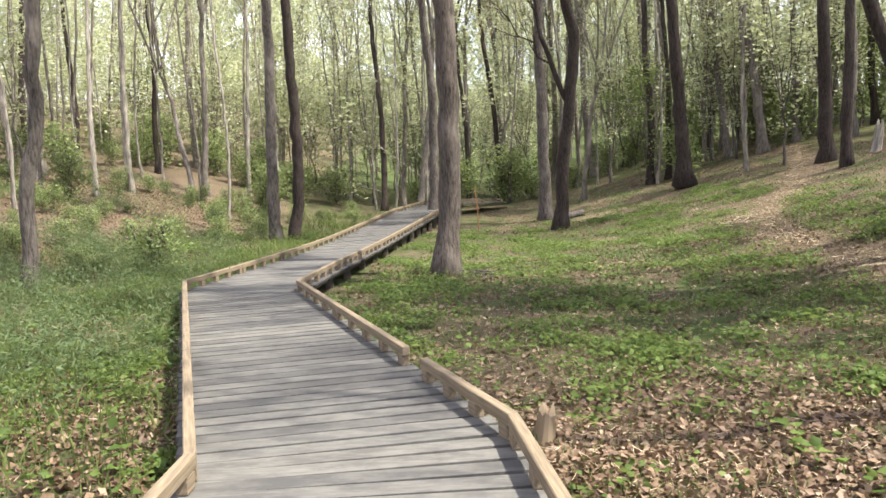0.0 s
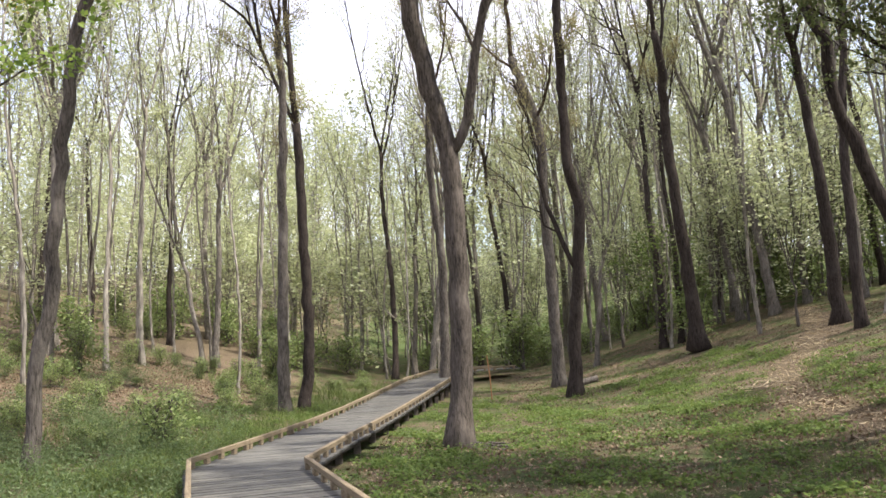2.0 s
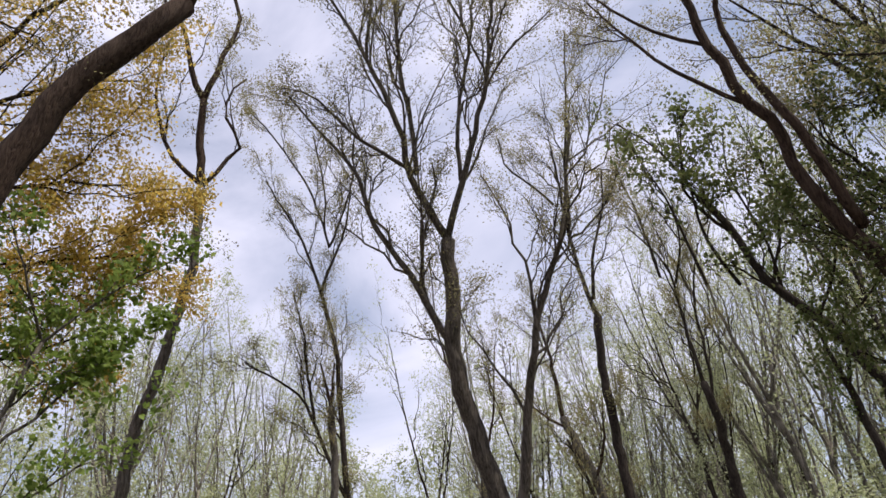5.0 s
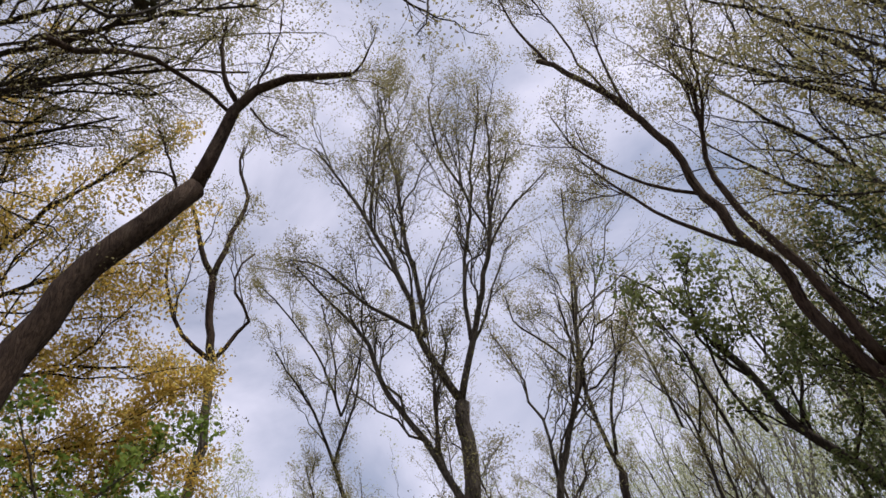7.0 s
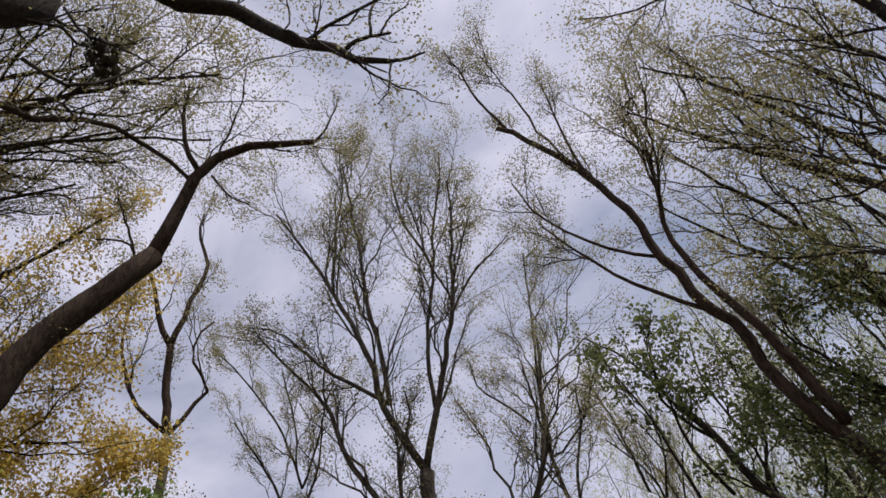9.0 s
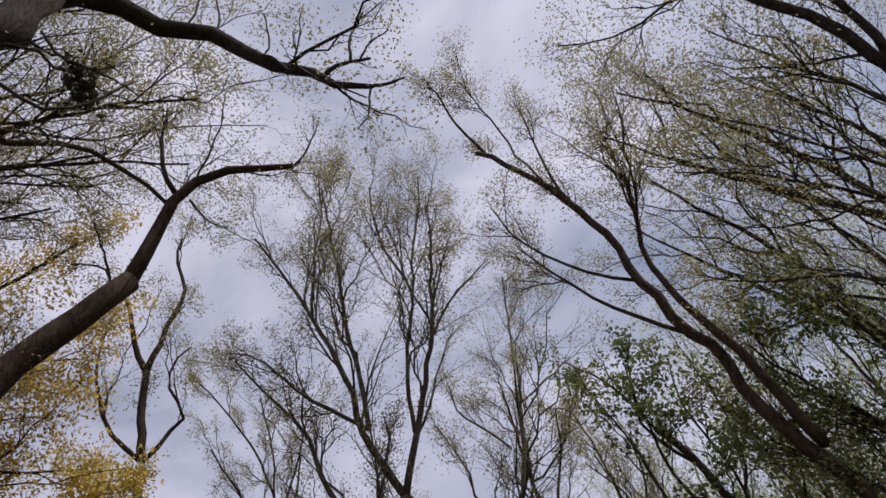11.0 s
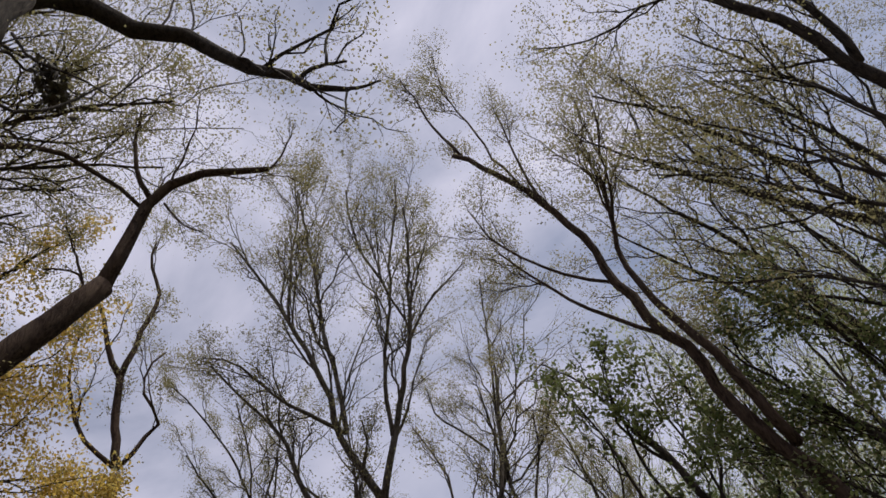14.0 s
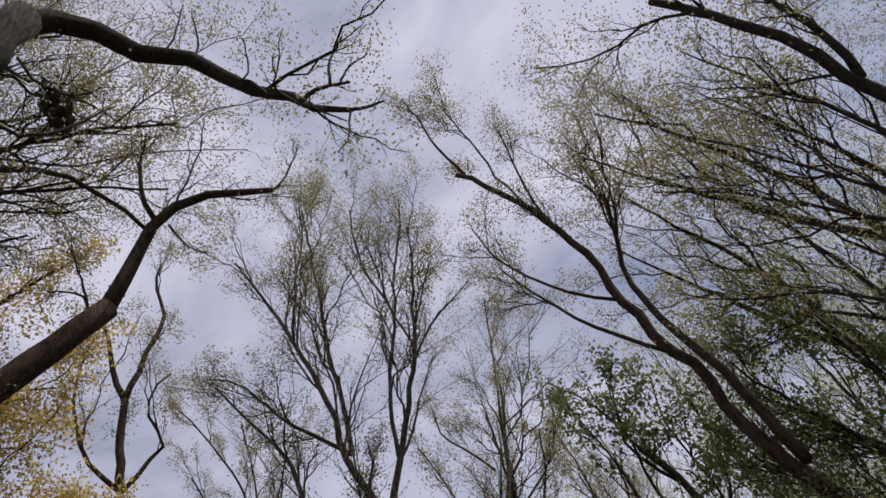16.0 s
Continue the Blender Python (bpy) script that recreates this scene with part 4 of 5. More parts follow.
limbs.append((0.06, 0.015, [(9.23, 9.74, 5.58), (7.95, 10.64, 7.5), (6.87, 11.09, 9.24), (6.02, 11.24, 10.59)]))
grow("tree", limbs, "bark_dark", "dark steep-branched tree on the slope with thin leaves", 118, dens=(9, 8, 5), leaf_size=0.03, leaf_n=15, leaf_keep=0.3, leaf_mat="leaf_olive")

limbs = [(0.19, 0.12, [(9.26, 6.25, 0.99), (9.14, 6.6, 4.33), (8.38, 7.29, 7.5), (7.74, 7.55, 9.07)])]
limbs.append((0.08, 0.015, [(7.74, 7.55, 9.07), (6.6, 7.93, 10.93), (5.44, 7.86, 12.14), (4.23, 7.47, 12.77)]))
limbs.append((0.08, 0.015, [(7.74, 7.55, 9.07), (6.72, 7.29, 11.09), (5.56, 6.91, 12.08), (4.36, 6.57, 12.63)]))
limbs.append((0.07, 0.015, [(8.38, 7.29, 7.5), (7.82, 6.89, 9.49), (7.1, 6.65, 10.98), (5.96, 6.3, 12.01)]))
limbs.append((0.06, 0.015, [(9.06, 6.72, 5.13), (7.97, 7.92, 7.36), (6.78, 8.71, 9.18), (5.7, 8.88, 10.34)]))
grow("tree", limbs, "bark_dark", "dark tree with many fine rising branches on the slope", 119, dens=(9, 8, 5), leaf_size=0.028, leaf_n=15, leaf_keep=0.3, leaf_mat="leaf_olive")



def wood_tree(name, height, radius, fork, n_limbs, mats, label, seed, lean=0.03, **kw):
    """A free-grown wood tree: a wavy trunk that forks into steep limbs."""
    rg = np.random.default_rng(seed)
    d = rg.normal(0, lean, 2)
    zs = np.linspace(0, height * fork, 5)
    trunk = [(float(d[0] * z + rg.normal(0, 0.08) * (z > 0)), float(d[1] * z + rg.normal(0, 0.08) * (z > 0)), float(z)) for z in zs]
    limbs = [(radius, radius * 0.55, trunk)]
    top = np.array(trunk[-1])
    for i in range(n_limbs):
        a = 2 * math.pi * (i + rg.uniform(-0.3, 0.3)) / n_limbs
        s = top if i < 2 else np.array(trunk[-2]) * (1 - (u := rg.uniform(0.2, 1))) + top * u
        h = (height - s[2]) * rg.uniform(0.75, 1.05)
        out = h * rg.uniform(0.14, 0.36)
        p = [tuple(s)]
        for k in (0.3, 0.65, 1.0):
            p.append((float(s[0] + math.cos(a) * out * k ** 0.8 + rg.normal(0, 0.12)), float(s[1] + math.sin(a) * out * k ** 0.8 + rg.normal(0, 0.12)), float(s[2] + h * k)))
        limbs.append((radius * 0.42, 0.015, p))
    return grow(name, limbs, mats, label, seed + 50, size_ref=height / 20, **kw)


# trees of the middle distance: bearing (degrees east of north), distance, kind
STAND = [(-32.5, 31, 0), (-28.8, 27, 3), (-26.3, 29, 3), (-24.2, 36, 1), (-21.5, 30, 4), (-20.6, 31, 0), (-8.2, 38, 3), (-5.2, 33, 1), (-3.4, 36, 0),
         (2.6, 36, 1), (6.2, 42, 0), (12.9, 29, 4), (13.9, 38, 2), (18.5, 36, 0), (23.4, 37, 1), (27.3, 35, 2), (29.8, 33, 0), (33.2, 22, 1), (-30, 40, 1)]


def plant():
    kinds = [
        wood_tree("tree", 22, 0.19, 0.5, 4, "bark_mid_haze", "grey-barked tree with thin spring leaves in the wood", 11, dens=(6, 5, 3), leaf_size=0.06, leaf_n=8, leaf_spread=0.16, leaf_keep=0.35, leaf_mat="leaf_light_haze"),
        wood_tree("tree", 20, 0.15, 0.55, 3, "bark_dark", "dark slim tree with thin spring leaves in the wood", 12, dens=(6, 5, 3), leaf_size=0.06, leaf_n=8, leaf_spread=0.16, leaf_keep=0.35, leaf_mat="leaf_light_haze"),
        wood_tree("tree", 24, 0.2, 0.45, 5, "bark_mid_haze", "tall grey tree with an open crown in the wood", 13, dens=(6, 5, 3), leaf_size=0.06, leaf_n=8, leaf_spread=0.16, leaf_keep=0.35, leaf_mat="leaf_light_haze"),
        wood_tree("tree", 16, 0.1, 0.6, 3, "bark_pale", "slender pale-barked tree in the wood", 14, dens=(5, 5, 3), leaf_size=0.07, leaf_n=7, leaf_spread=0.16, leaf_keep=0.4, leaf_mat="leaf_light_haze"),
        wood_tree("tree", 19, 0.13, 0.3, 4, "bark_mid_haze", "grey tree splitting low into leaning stems", 15, lean=0.12, dens=(6, 5, 3), leaf_size=0.06, leaf_n=8, leaf_spread=0.16, leaf_keep=0.35, leaf_mat="leaf_light_haze"),
        wood_tree("tree", 14, 0.055, 0.75, 2, "bark_pale", "thin pale pole of a young tree", 16, lean=0.05, dens=(5, 5, 0), leaf_size=0.08, leaf_n=4, leaf_spread=0.2, leaf_keep=0.7, leaf_mat="leaf_light_haze"),
        wood_tree("tree", 16, 0.07, 0.7, 2, "bark_mid_haze", "thin grey pole of a young tree", 17, lean=0.06, dens=(5, 5, 0), leaf_size=0.08, leaf_n=4, leaf_spread=0.2, leaf_keep=0.7, leaf_mat="leaf_light_haze"),
    ]
    low = [
        wood_tree("small_tree", 7.5, 0.05, 0.25, 6, "bark_grey", "understorey tree with layered light green leaves", 31, lean=0.05, dens=(7, 6, 0), up=0.0, reach=(0.42, 0.5, 0.4), angles=(55, 45, 40), leaf_size=0.1, leaf_n=3, leaf_keep=0.6, leaf_spread=0.22, leaf_flat=0.7, leaf_mat="leaf_light_haze", group="understorey trees"),
        wood_tree("small_tree", 5.5, 0.04, 0.2, 6, "bark_grey", "low understorey tree with fresh green leaves", 32, lean=0.05, dens=(7, 6, 0), up=0.0, reach=(0.42, 0.5, 0.4), angles=(55, 45, 40), leaf_size=0.09, leaf_n=3, leaf_keep=0.6, leaf_spread=0.2, leaf_flat=0.6, leaf_mat="leaf_green", group="understorey trees"),
        wood_tree("small_tree", 9, 0.06, 0.3, 6, "bark_grey", "airy understorey tree with pale green leaves", 33, lean=0.05, dens=(7, 5, 0), up=0.0, reach=(0.4, 0.5, 0.4), angles=(55, 45, 40), leaf_size=0.11, leaf_n=3, leaf_keep=0.6, leaf_spread=0.25, leaf_flat=0.7, leaf_mat="leaf_light_haze", group="understorey trees"),
    ]
    bush = [
        wood_tree("shrub", 1.7, 0.02, 0.12, 9, "bark_grey", "leafy green shrub on the forest floor", 41, lean=0.05, dens=(6, 5, 0), up=0.0, reach=(0.5, 0.5, 0.4), angles=(50, 45, 40), leaf_size=0.075, leaf_n=2, leaf_keep=0.7, leaf_spread=0.16, leaf_flat=0.4, leaf_mat="leaf_shrub", group="shrubs of the wood"),
        wood_tree("shrub", 1.2, 0.015, 0.12, 10, "bark_grey", "low shrub with soft green leaves", 42, lean=0.05, dens=(6, 5, 0), up=0.0, reach=(0.6, 0.5, 0.4), angles=(55, 45, 40), leaf_size=0.06, leaf_n=2, leaf_keep=0.7, leaf_spread=0.16, leaf_flat=0.4, leaf_mat="leaf_shrub", group="shrubs of the wood"),
    ]
    dark = [wood_tree("tree", 19, 0.2, 0.4, 5, "bark_dark", "dark tree with fine branches and olive spring leaves, added to shade the slope", 18, dens=(9, 8, 5), leaf_size=0.04, leaf_n=9, leaf_spread=0.12, leaf_keep=0.3, leaf_mat="leaf_olive")]
    rg = np.random.default_rng(5)
    used = set()

    def put(kind, k, x, y, grow_by=(0.85, 1.15)):
        y = y * LONG
        m = pose(x, y, gz(x, y) - 0.05, rg.normal(0, 1.5), rg.normal(0, 1.5), rg.uniform(0, 360))
        ob = kind[k]
        if ob.name in used:
            c = copy_thing(ob, m)
            s = rg.uniform(*grow_by)
            c.scale = (s, s, s)
        else:
            ob.matrix_basis = m
            used.add(ob.name)

    def scatter(kind, count, a0, a1, d0, d1, ok, power=0.5, grow_by=(0.85, 1.15), weights=None):
        n = 0
        while n < count:
            a, d = radians(rg.uniform(a0, a1)), d0 + (d1 - d0) * rg.random() ** power
            x, y = math.sin(a) * d, math.cos(a) * d
            if ok(x, y):
                put(kind, int(rg.choice(len(kind), p=weights)), x, y, grow_by)
                n += 1

    def wooded(x, y):
        return not (-6.5 < x < 9 and y < 31 or path_mask(x, y * LONG) > 0.1 or abs(x - 2) < 9 and y < 26)

    for az, d, k in STAND:
        put(kinds, k, math.sin(radians(az)) * d, math.cos(radians(az)) * d)
    # two trees added to the east to shade the slope
    for az, d in [(62, 19), (74, 15)]:
        put(dark, 0, math.sin(radians(az)) * d, math.cos(radians(az)) * d)
    scatter(kinds[:5], 50, -70, 75, 21, 42, wooded)
    scatter(kinds[5:], 80, -46, 46, 22, 42, wooded, 0.7)
    scatter(kinds, 26, 10, 44, 24, 46, wooded, 0.7, weights=(0.2, 0.4, 0.1, 0.05, 0.1, 0.05, 0.1))
    scatter(low, 55, -56, 56, 24, 50, wooded, 0.7, weights=(0.45, 0.1, 0.45))
    scatter(low, 24, 14, 46, 27, 44, wooded, 0.7, weights=(0.15, 0.7, 0.15))
    scatter(bush, 120, -50, -8, 13, 30, lambda x, y: x < -6.2 and y > 12 or y > 26, 0.8, (0.22, 0.6))
    scatter(bush, 70, -48, 48, 27, 44, wooded, 0.8, (0.9, 1.6))
    # unseen trees behind the viewpoint, added only to shape the light
    scatter(kinds[:5], 12, 185, 285, 10, 30, lambda x, y: True)
    scatter(kinds[:5], 6, 105, 180, 26, 38, lambda x, y: True)


def far_wood():
    """The wood beyond: hundreds of stems too far off to tell apart."""
    rg = np.random.default_rng(9)

    def stand(n, d0, d1, h0, h1, r, wob, limbs, first, reach, ang, up):
        a, d = np.radians(rg.uniform(-58, 58, n)), d0 + (d1 - d0) * rg.random(n) ** 0.7
        x, y = np.sin(a) * d, np.cos(a) * d * LONG
        h = rg.uniform(h0, h1, n)
        s = np.linspace(0, 1, 7)
        P = np.stack([x[:, None] + 0 * s, y[:, None] + 0 * s, terrain(x, y)[:, None] - 0.1 + h[:, None] * s], -1)
        P[..., :2] += np.cumsum(rg.normal(0, wob, (n, 7, 2)), axis=1) * np.minimum(1, s * 4)[None, :, None]
        R = (r * rg.uniform(0.6, 1.4, n))[:, None] * (1 - 0.85 * s)[None]
        A, AR = sprout(P, R, limbs, first, 0.98, reach, ang, up, 5, rg, 0.6, 0.2)
        B, BR = sprout(A, AR, 4, 0.2, 1.0, 0.45, 35, up, 4, rg, 0.7, 0.2)
        return [(P, R, 6), (A, AR, 4), (B, BR, 3)], B[:, 1:].reshape(-1, 3)

    def joined(name, bat, mat, label):
        v, f = tubes(bat)
        tagged(new(name, mesh_from(name, v, f, M[mat])), label, "trees", kind="stuff")

    b1, e1 = stand(170, 44, 110, 16, 24, 0.15, 0.22, 9, 0.3, 0.3, 32, 0.2)
    b2, e2 = stand(260, 34, 100, 12, 21, 0.085, 0.3, 7, 0.3, 0.3, 34, 0.15)
    b3, e3 = stand(560, 32, 120, 4, 13, 0.05, 0.12, 9, 0.1, 0.45, 60, 0.0)
    joined("far_stems_grey", b1, "bark_mid_haze", "distant grey trunks and branches of the wood")
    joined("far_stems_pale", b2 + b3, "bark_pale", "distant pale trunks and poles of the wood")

    def foliage(name, pts, n, size, mat, label, flat):
        v, f = leaves(np.repeat(pts, n, axis=0), size, rg, 0.35, flat)
        tagged(new(name, mesh_from(name, v, f, M[mat], False)), label, "foliage", kind="stuff")

    foliage("far_canopy", np.concatenate([e1, e2]), 9, 0.15, "leaf_light_haze", "thin light green canopy of the distant wood", 0.0)
    foliage("far_undergrowth", e3, 6, 0.15, "leaf_light_haze", "light green undergrowth of the distant wood", 0.6)


plant()
far_wood()


build_boardwalk()
for seg in split(LEFT, 3.2) + split([p for p in RIGHT[:3]], 3.9):
    kerb(seg, deck_z)
# the rail on the meadow side has a gap a stride wide
gx = lambda y: edge_x(RIGHT, y)
kerb(((gx(4.41), 4.41), (gx(5.95), 5.95)), deck_z)
for seg in split([(gx(6.38), 6.38)] + RIGHT[3:], 3.2):
    kerb(seg, deck_z)
for seg in split([(0.5, 36.04), (3.0, 37.82)], 3.2) + split([(-0.9, 38.05), (2.0, 40.1)], 3.6):
    kerb(seg, lambda y: deck_z(37.8))

# ------------------------------------------------------------------ ground cover


def on_deck(x, y, margin=0.12):
    xl = np.interp(y, [p[1] for p in LEFT], [p[0] for p in LEFT])
    xr = np.interp(y, [p[1] for p in RIGHT], [p[0] for p in RIGHT])
    return (x > xl - margin) & (x < xr + margin) & (y < 39)


def field(n, x0, x1, y0, y1, rg, keep, clump=0.0):
    """Random spots off the boardwalk, kept by a chance that depends on the place."""
    x, y = rg.uniform(x0, x1, n), rg.uniform(y0, y1, n)
    if clump:
        m = max(1, n // 24)
        cx, cy = rg.uniform(x0, x1, m), rg.uniform(y0, y1, m)
        i = rg.integers(m, size=n)
        x, y = cx[i] + rg.normal(0, clump, n), cy[i] + rg.normal(0, clump / LONG, n)
    k = (rg.random(n) < keep(x, y)) & ~on_deck(x, y * LONG)
    return x[k], y[k] * LONG


def patch(x, y):
    """Uneven growth: 0 where the litter lies bare, 1 in the thick of a patch."""
    v = np.sin(1.7 * x + 0.8 * y) * np.sin(1.1 * y - 0.6 * x + 2) + 0.7 * np.sin(3.9 * x - 1.3 * y + 1) * np.sin(2.7 * y + 1.9 * x) + 0.4 * np.sin(7.1 * x + 5.3 * y)
    return np.clip(0.5 + 0.75 * v, 0, 1)


def blades(x, y, height, width, rg, lean=0.5):
    n = len(x)
    z = terrain(x, y)
    a = rg.uniform(0, 2 * np.pi, n)
    h = height * rg.uniform(0.4, 1.3, n)
    b = np.stack([np.cos(a), np.sin(a), np.zeros(n)], 1) * (width * rg.uniform(0.6, 1.3, n))[:, None]
    d = rg.normal(0, lean, (n, 2)) * h[:, None]
    p = np.stack([x, y, z - 0.01], 1)
    mid = p + np.stack([d[:, 0] * 0.3, d[:, 1] * 0.3, h * 0.6], 1)
    tip = p + np.stack([d[:, 0], d[:, 1], h * 0.95], 1)
    v = np.stack([p - b, p + b, mid + b * 0.7, mid - b * 0.7, tip], 1).reshape(-1, 3)
    k = np.arange(n)[:, None] * 5
    f = np.concatenate([k + [[0, 1, 2]], k + [[0, 2, 3]], k + [[3, 2, 4]]], 1).reshape(-1, 3)
    return v, f


def build_cover():
    rg = np.random.default_rng(77)

    def stuff(name, parts, mat, label, category):
        vs, fs, base = [], [], 0
        for v, f in parts:
            vs.append(v)
            fs.append(f + base)
            base += len(v)
        tagged(new(name, mesh_from(name, np.concatenate(vs), np.concatenate(fs), M[mat], False)), label, category, kind="stuff")

    def left(x, y):
        return 1.0 / (1 + np.exp((x + 2.3 + 0.3 * np.maximum(0, y - 4)) * 1.2))

    tall = field(26000, -12, -1.4, 2, 20, rg, lambda x, y: left(x, y) * (x > -9.5), 0.3)
    tall2 = field(9000, -6, -2.5, 9, 30, rg, lambda x, y: x * 0 + 0.8, 0.3)
    short = field(26000, -1, 9, 2.5, 26, rg, lambda x, y: (0.15 + 0.85 * patch(x, y)) * (1 - 0.9 * path_mask(x, y * LONG)) * np.clip((np.hypot(x - 1, y - 1) - 2) / 7, 0.1, 1), 0.35)
    near = field(26000, -6, 7, 1.5, 9, rg, lambda x, y: 0.1 + 0.6 * patch(x, y), 0.22)
    back = field(14000, -8, 9, -9, 1.6, rg, lambda x, y: x * 0 + 0.7, 0.22)
    stuff("grass", [blades(*tall, 0.3, 0.006, rg), blades(*tall2, 0.32, 0.008, rg), blades(*short, 0.09, 0.008, rg), blades(*near, 0.11, 0.005, rg), blades(*back, 0.11, 0.006, rg)], "grass", "green spring grass growing in loose tufts", "grass")
    # dry leaves lying on the ground
    spots = [field(60000, -6, 9, 1, 14, rg, lambda x, y: np.clip(1.1 - np.hypot(x - 1.4, y - 2.8) / 5, 0.42, 1)),
             field(26000, 2, 16, 8, 32, rg, lambda x, y: 0.6 - 0.5 * path_mask(x, y * LONG)),
             field(46000, -17, -6, 9, 28, rg, lambda x, y: 1 / (1 + np.exp((x + 7.6) * 2)))]
    spots.append(field(36000, 0.3, 6.5, 1.2, 6.5, rg, lambda x, y: np.clip(1.5 - np.hypot(x - 1.5, y - 2.9) / 2.1, 0.04, 1)))
    spots.append(field(9000, -5, -1.4, 1.5, 6, rg, lambda x, y: x * 0 + 1.0))
    spots.append(field(30000, -8, 9, -9, 1.6, rg, lambda x, y: x * 0 + 0.7))
    lv = []
    for x, y in spots:
        lv.append(leaves(np.stack([x, y, terrain(x, y) + 0.018], 1), 0.042, rg, 0.012, 0.5, 1.45))
    stuff("leaf_litter", lv, "leaf_dry", "dry brown oak leaves littering the ground", "leaf litter")
    # broad-leaved herbs
    hx, hy = field(30000, -8, 10, 1.5, 22, rg, lambda x, y: np.where((x < 0) & (y < 5), 0.6, 0.95) * (0.06 + 0.94 * patch(x, y)) * (1 - path_mask(x, y * LONG)) * np.clip((np.hypot(x - 1.2, y - 2.6) - 0.6) / 2, 0.05, 1), 0.2)
    rep = 7
    x, y = np.repeat(hx, rep) + rg.normal(0, 0.07, len(hx) * rep), np.repeat(hy, rep) + rg.normal(0, 0.07, len(hx) * rep)
    stuff("ground_herbs", [leaves(np.stack([x, y, terrain(x, y) + rg.uniform(0.03, 0.13, len(x))], 1), 0.045, rg, 0.01, 0.7, 1.25)], "leaf_green", "low broad-leaved woodland herbs", "herbs")
    wx, wy = field(2500, -10, -2.0, 4.0, 17, rg, lambda x, y: left(x, y) * (0.15 + 0.85 * patch(x, y)), 0.35)
    bx, by = field(500, -17, -6, 11, 27, rg, lambda x, y: x * 0 + 0.8, 0.4)
    wx, wy = np.append(wx, bx), np.append(wy, by)
    rep = 40
    x, y = np.repeat(wx, rep) + rg.normal(0, 0.14, len(wx) * rep), np.repeat(wy, rep) + rg.normal(0, 0.14, len(wx) * rep)
    stuff("weeds", [leaves(np.stack([x, y, terrain(x, y) + 0.03 + 0.6 * rg.random(len(x)) ** 1.4], 1), 0.017, rg, 0.03, 0.2, 4.0)], "weed", "feathery light green weeds", "weeds")
    # straw trodden along the path
    sx, sy = field(45000, 3, 16, 7, 33, rg, lambda x, y: path_mask(x, y * LONG) ** 1.5)
    n = len(sx)
    dx, dy = field(22000, -5, 7, 1.2, 9, rg, lambda x, y: 0.3 + 0.7 * np.exp(-((x - 1.3) ** 2 + (y - 3.2) ** 2) / 3), 0.25)
    near_straw = leaves(np.stack([dx, dy, terrain(dx, dy) + 0.025], 1), 0.006, rg, 0.012, 0.75, 17)
    stuff("straw", [near_straw, leaves(np.stack([sx, sy, terrain(sx, sy) + 0.02], 1), 0.013, rg, 0.012, 0.85, 14)], "straw", "dry straw trodden along the path", "straw")

    # larger broad-leaved plants
    gx, gy = field(420, -8, 8, 1.6, 13, rg, lambda x, y: 0.8 * (1 - path_mask(x, y * LONG)) * (np.hypot(x - 1.2, y - 2.4) > 1.2))
    gx, gy = np.append(gx, [2.25, 2.4, 2.75]), np.append(gy, [5.2, 4.3, 7.1])
    rep = 8
    x, y = np.repeat(gx, rep) + rg.normal(0, 0.06, len(gx) * rep), np.repeat(gy, rep) + rg.normal(0, 0.06, len(gx) * rep)
    stuff("broad_leaved_plants", [leaves(np.stack([x, y, terrain(x, y) + rg.uniform(0.06, 0.16, len(x))], 1), 0.07, rg, 0.015, 0.85, 1.25)], "leaf_green", "green broad-leaved plants among the leaf litter", "plants")


build_cover()


# ------------------------------------------------------------------ small things


def stake():
    root = thing("marker_stake", (1.3, 27.2, gz(1.3, 27.2)), "thin rusty brown marker stake in the grass", "stake")
    q = resample([(0, 0, -0.15), (-0.03, 0, 0.8), (-0.1, 0, 1.55)], 6)
    v, f = tubes([(q[None], np.full((1, 6), 0.022), 6)])
    part("pole", mesh_from("pole", v, f, M["rust"]), root)


def log(x, y, length, radius, turn, mat, label):
    root = thing("log", (x, y, gz(x, y)), label, "log")
    rg = np.random.default_rng(int(abs(x * 100)))
    q = resample([(-length / 2, 0, radius * 0.7), (0, 0.05, radius * 0.8), (length / 2, 0, radius * 0.7)], 10)
    r = radius * (1 + rg.normal(0, 0.08, 10))
    c, s = math.cos(turn), math.sin(turn)
    q[:, :2] = np.stack([q[:, 0] * c - q[:, 1] * s, q[:, 0] * s + q[:, 1] * c], 1)
    q[:, 2] += terrain(q[:, 0] + x, q[:, 1] + y) - gz(x, y)
    q2 = np.concatenate([q[:1], q, q[-1:]])
    r2 = np.concatenate([[0.004], r, [0.004]])
    v, f = tubes([(q2[None], r2[None], 9)])
    part("bole", mesh_from("bole", v, f, M[mat]), root)


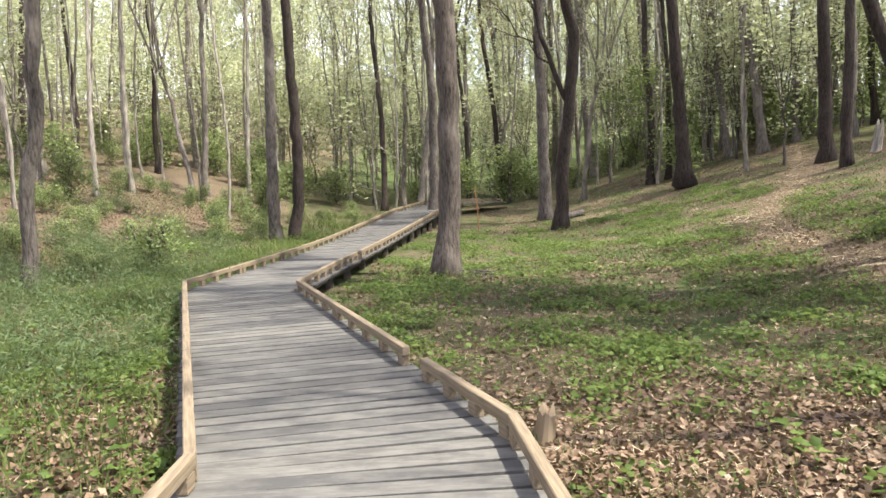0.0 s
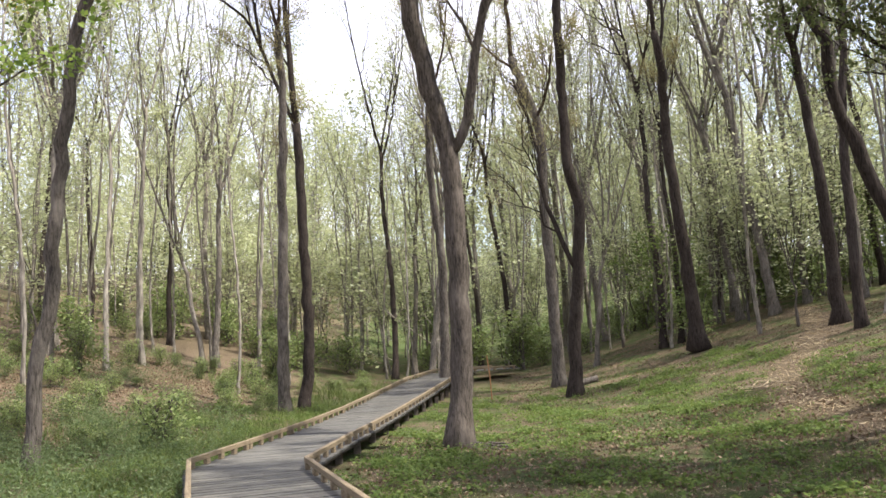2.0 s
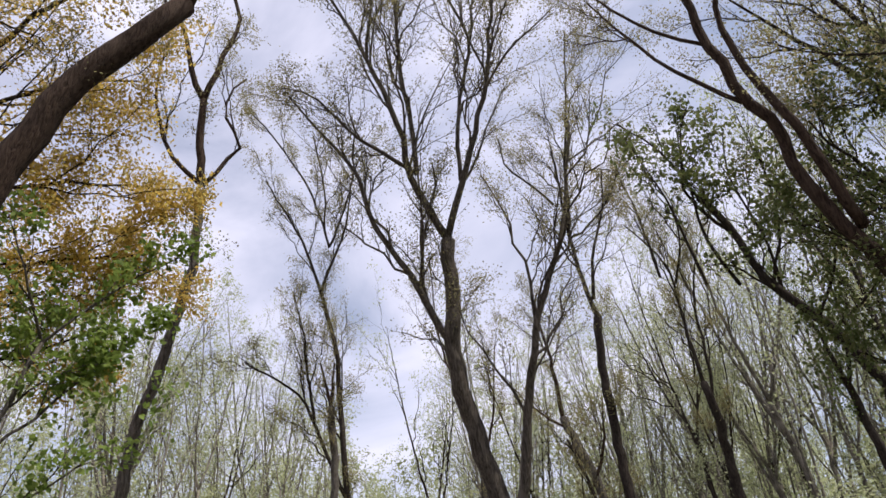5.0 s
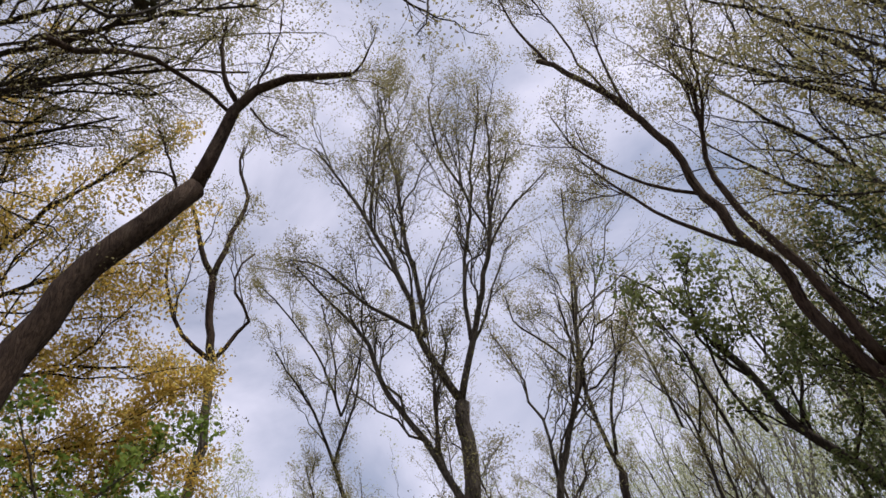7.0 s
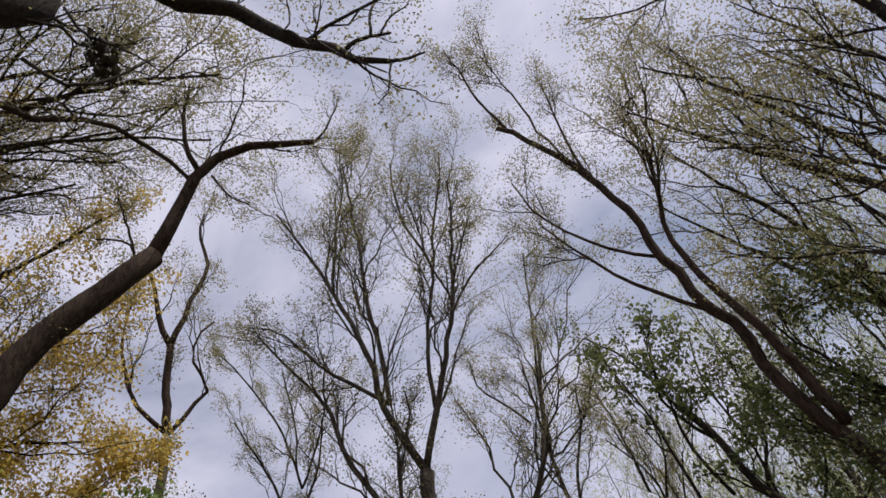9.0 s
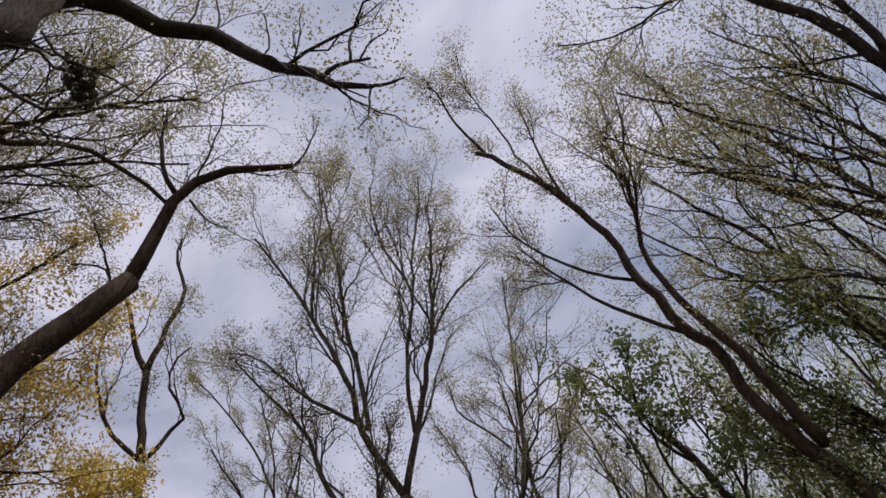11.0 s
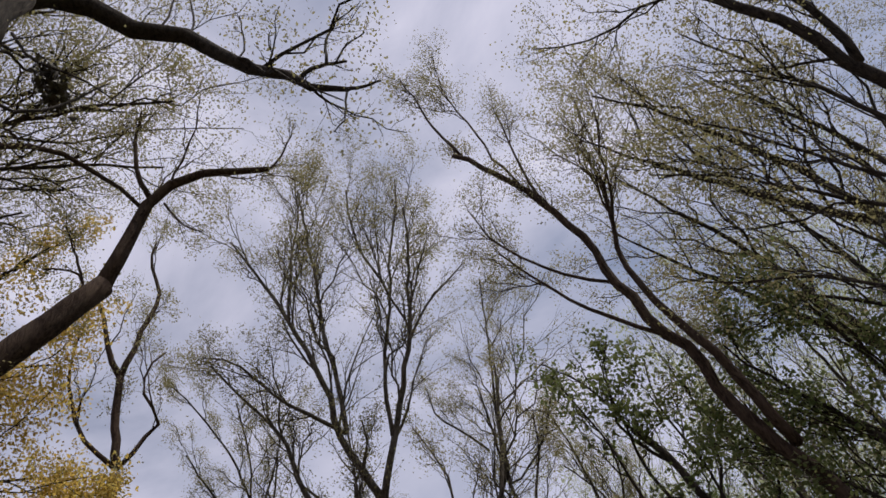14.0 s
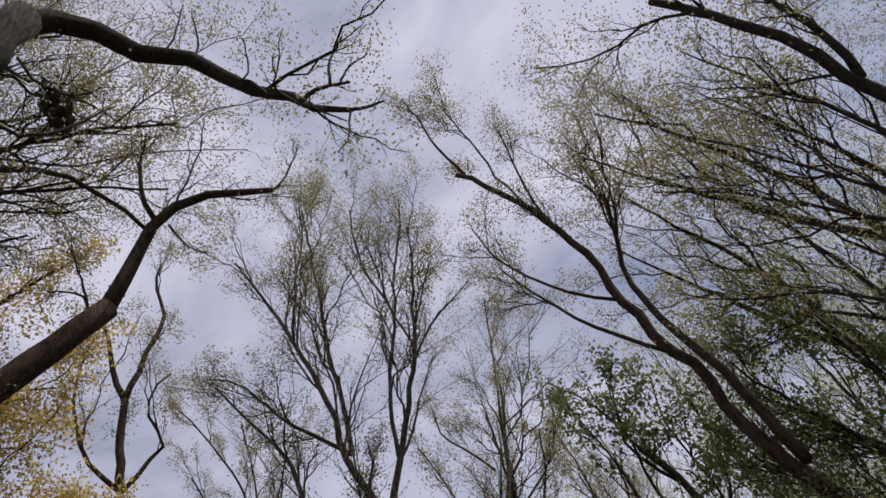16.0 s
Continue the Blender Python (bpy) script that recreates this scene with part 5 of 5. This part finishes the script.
def stump(x, y, height, radius, tilt, mat, label):
    root = thing("stump", (x, y, gz(x, y)), label, "stump")
    root.matrix_basis = pose(x, y, gz(x, y), 0, tilt, 20)
    rg = np.random.default_rng(8)
    bm = bmesh.new()
    n = 14
    rings = []
    for k, (z, m) in enumerate([(-0.1, 1.25), (0.06, 1.05), (height * 0.6, 0.9), (height, 0.8)]):
        ring = []
        for i in range(n):
            a = 2 * math.pi * i / n
            rr = radius * m * (1 + 0.12 * math.sin(3 * a + 1))
            zz = z if k < 3 else height * rg.uniform(0.72, 1.2)
            ring.append(bm.verts.new((rr * math.cos(a), rr * math.sin(a), zz)))
        rings.append(ring)
    for a, b in zip(rings, rings[1:]):
        for i in range(n):
            bm.faces.new((a[i], a[(i + 1) % n], b[(i + 1) % n], b[i]))
    c = bm.verts.new((0, 0, height * 0.7))
    for i in range(n):
        bm.faces.new((rings[-1][i], rings[-1][(i + 1) % n], c))
    part("bole", bm_mesh("bole", bm, M[mat]), root)


def sticks(name, x, y, n, length, spread, mat, label, rg):
    """A loose heap of fallen twigs."""
    root = thing(name, (x, y, gz(x, y)), label, "branches")
    a, px, py = rg.uniform(0, 2 * np.pi, n), rg.normal(0, spread, n), rg.normal(0, spread, n)
    s = np.linspace(-0.5, 0.5, 5)
    ln = length * rg.uniform(0.4, 1.3, n)
    P = np.stack([px[:, None] + np.cos(a)[:, None] * s * ln[:, None], py[:, None] + np.sin(a)[:, None] * s * ln[:, None], np.zeros((n, 5))], -1)
    P[..., 2] = terrain(P[..., 0] + x, P[..., 1] + y) - gz(x, y) + 0.02 + rg.uniform(0, 0.1, n)[:, None] + rg.normal(0, 0.012, (n, 5))
    R = rg.uniform(0.006, 0.018, n)[:, None] * np.linspace(1, 0.4, 5)[None]
    for i in range(n):
        v, f = tubes([(P[i:i + 1], R[i:i + 1], 5)])
        part("branch", mesh_from("branch", v, f, M[mat]), root)


def leaf_nest():
    """A dark ragged bunch of leaves and vine caught on a bough."""
    c = np.array([-2.07, 2.89, 8.05])
    root = thing("leaf_nest", tuple(c), "dark ragged bunch of dead leaves caught on a bough", "nest")
    rg = np.random.default_rng(15)
    pts = rg.normal(0, 1, (280, 3)) * np.array([0.045, 0.1, 0.07])
    v, f = leaves(pts, 0.045, rg, 0.02)
    part("leaves", mesh_from("leaves", v, f, M["leaf_dead"], False), root)


stake()
log(4.9, 29.4, 0.9, 0.13, 0.2, "bark_grey", "short grey log lying beside a dark tree")
stump(0.67, 5.42, 0.24, 0.075, 8, "straw", "broken tan stump beside the kerb rail")
stump(13.8, 24.8, 0.9, 0.15, 12, "bark_pale", "pale leaning stump on the slope")
_rg = np.random.default_rng(19)
sticks("fallen_branches", 0.75, 15.2, 22, 0.5, 0.22, "bark_grey", "small heap of grey twigs at the foot of a tree", _rg)
sticks("fallen_branches", -7.6, 22, 26, 2.2, 1.3, "bark_dark", "fallen dark branches on the leafy bank", _rg)
sticks("fallen_branches", -10.2, 23.3, 20, 1.8, 1.2, "bark_grey", "fallen grey branches on the leafy bank", _rg)
sticks("fallen_branches", 6.95, 18.1, 16, 0.4, 0.3, "straw", "heap of dry tan twigs beside the path", _rg)
leaf_nest()
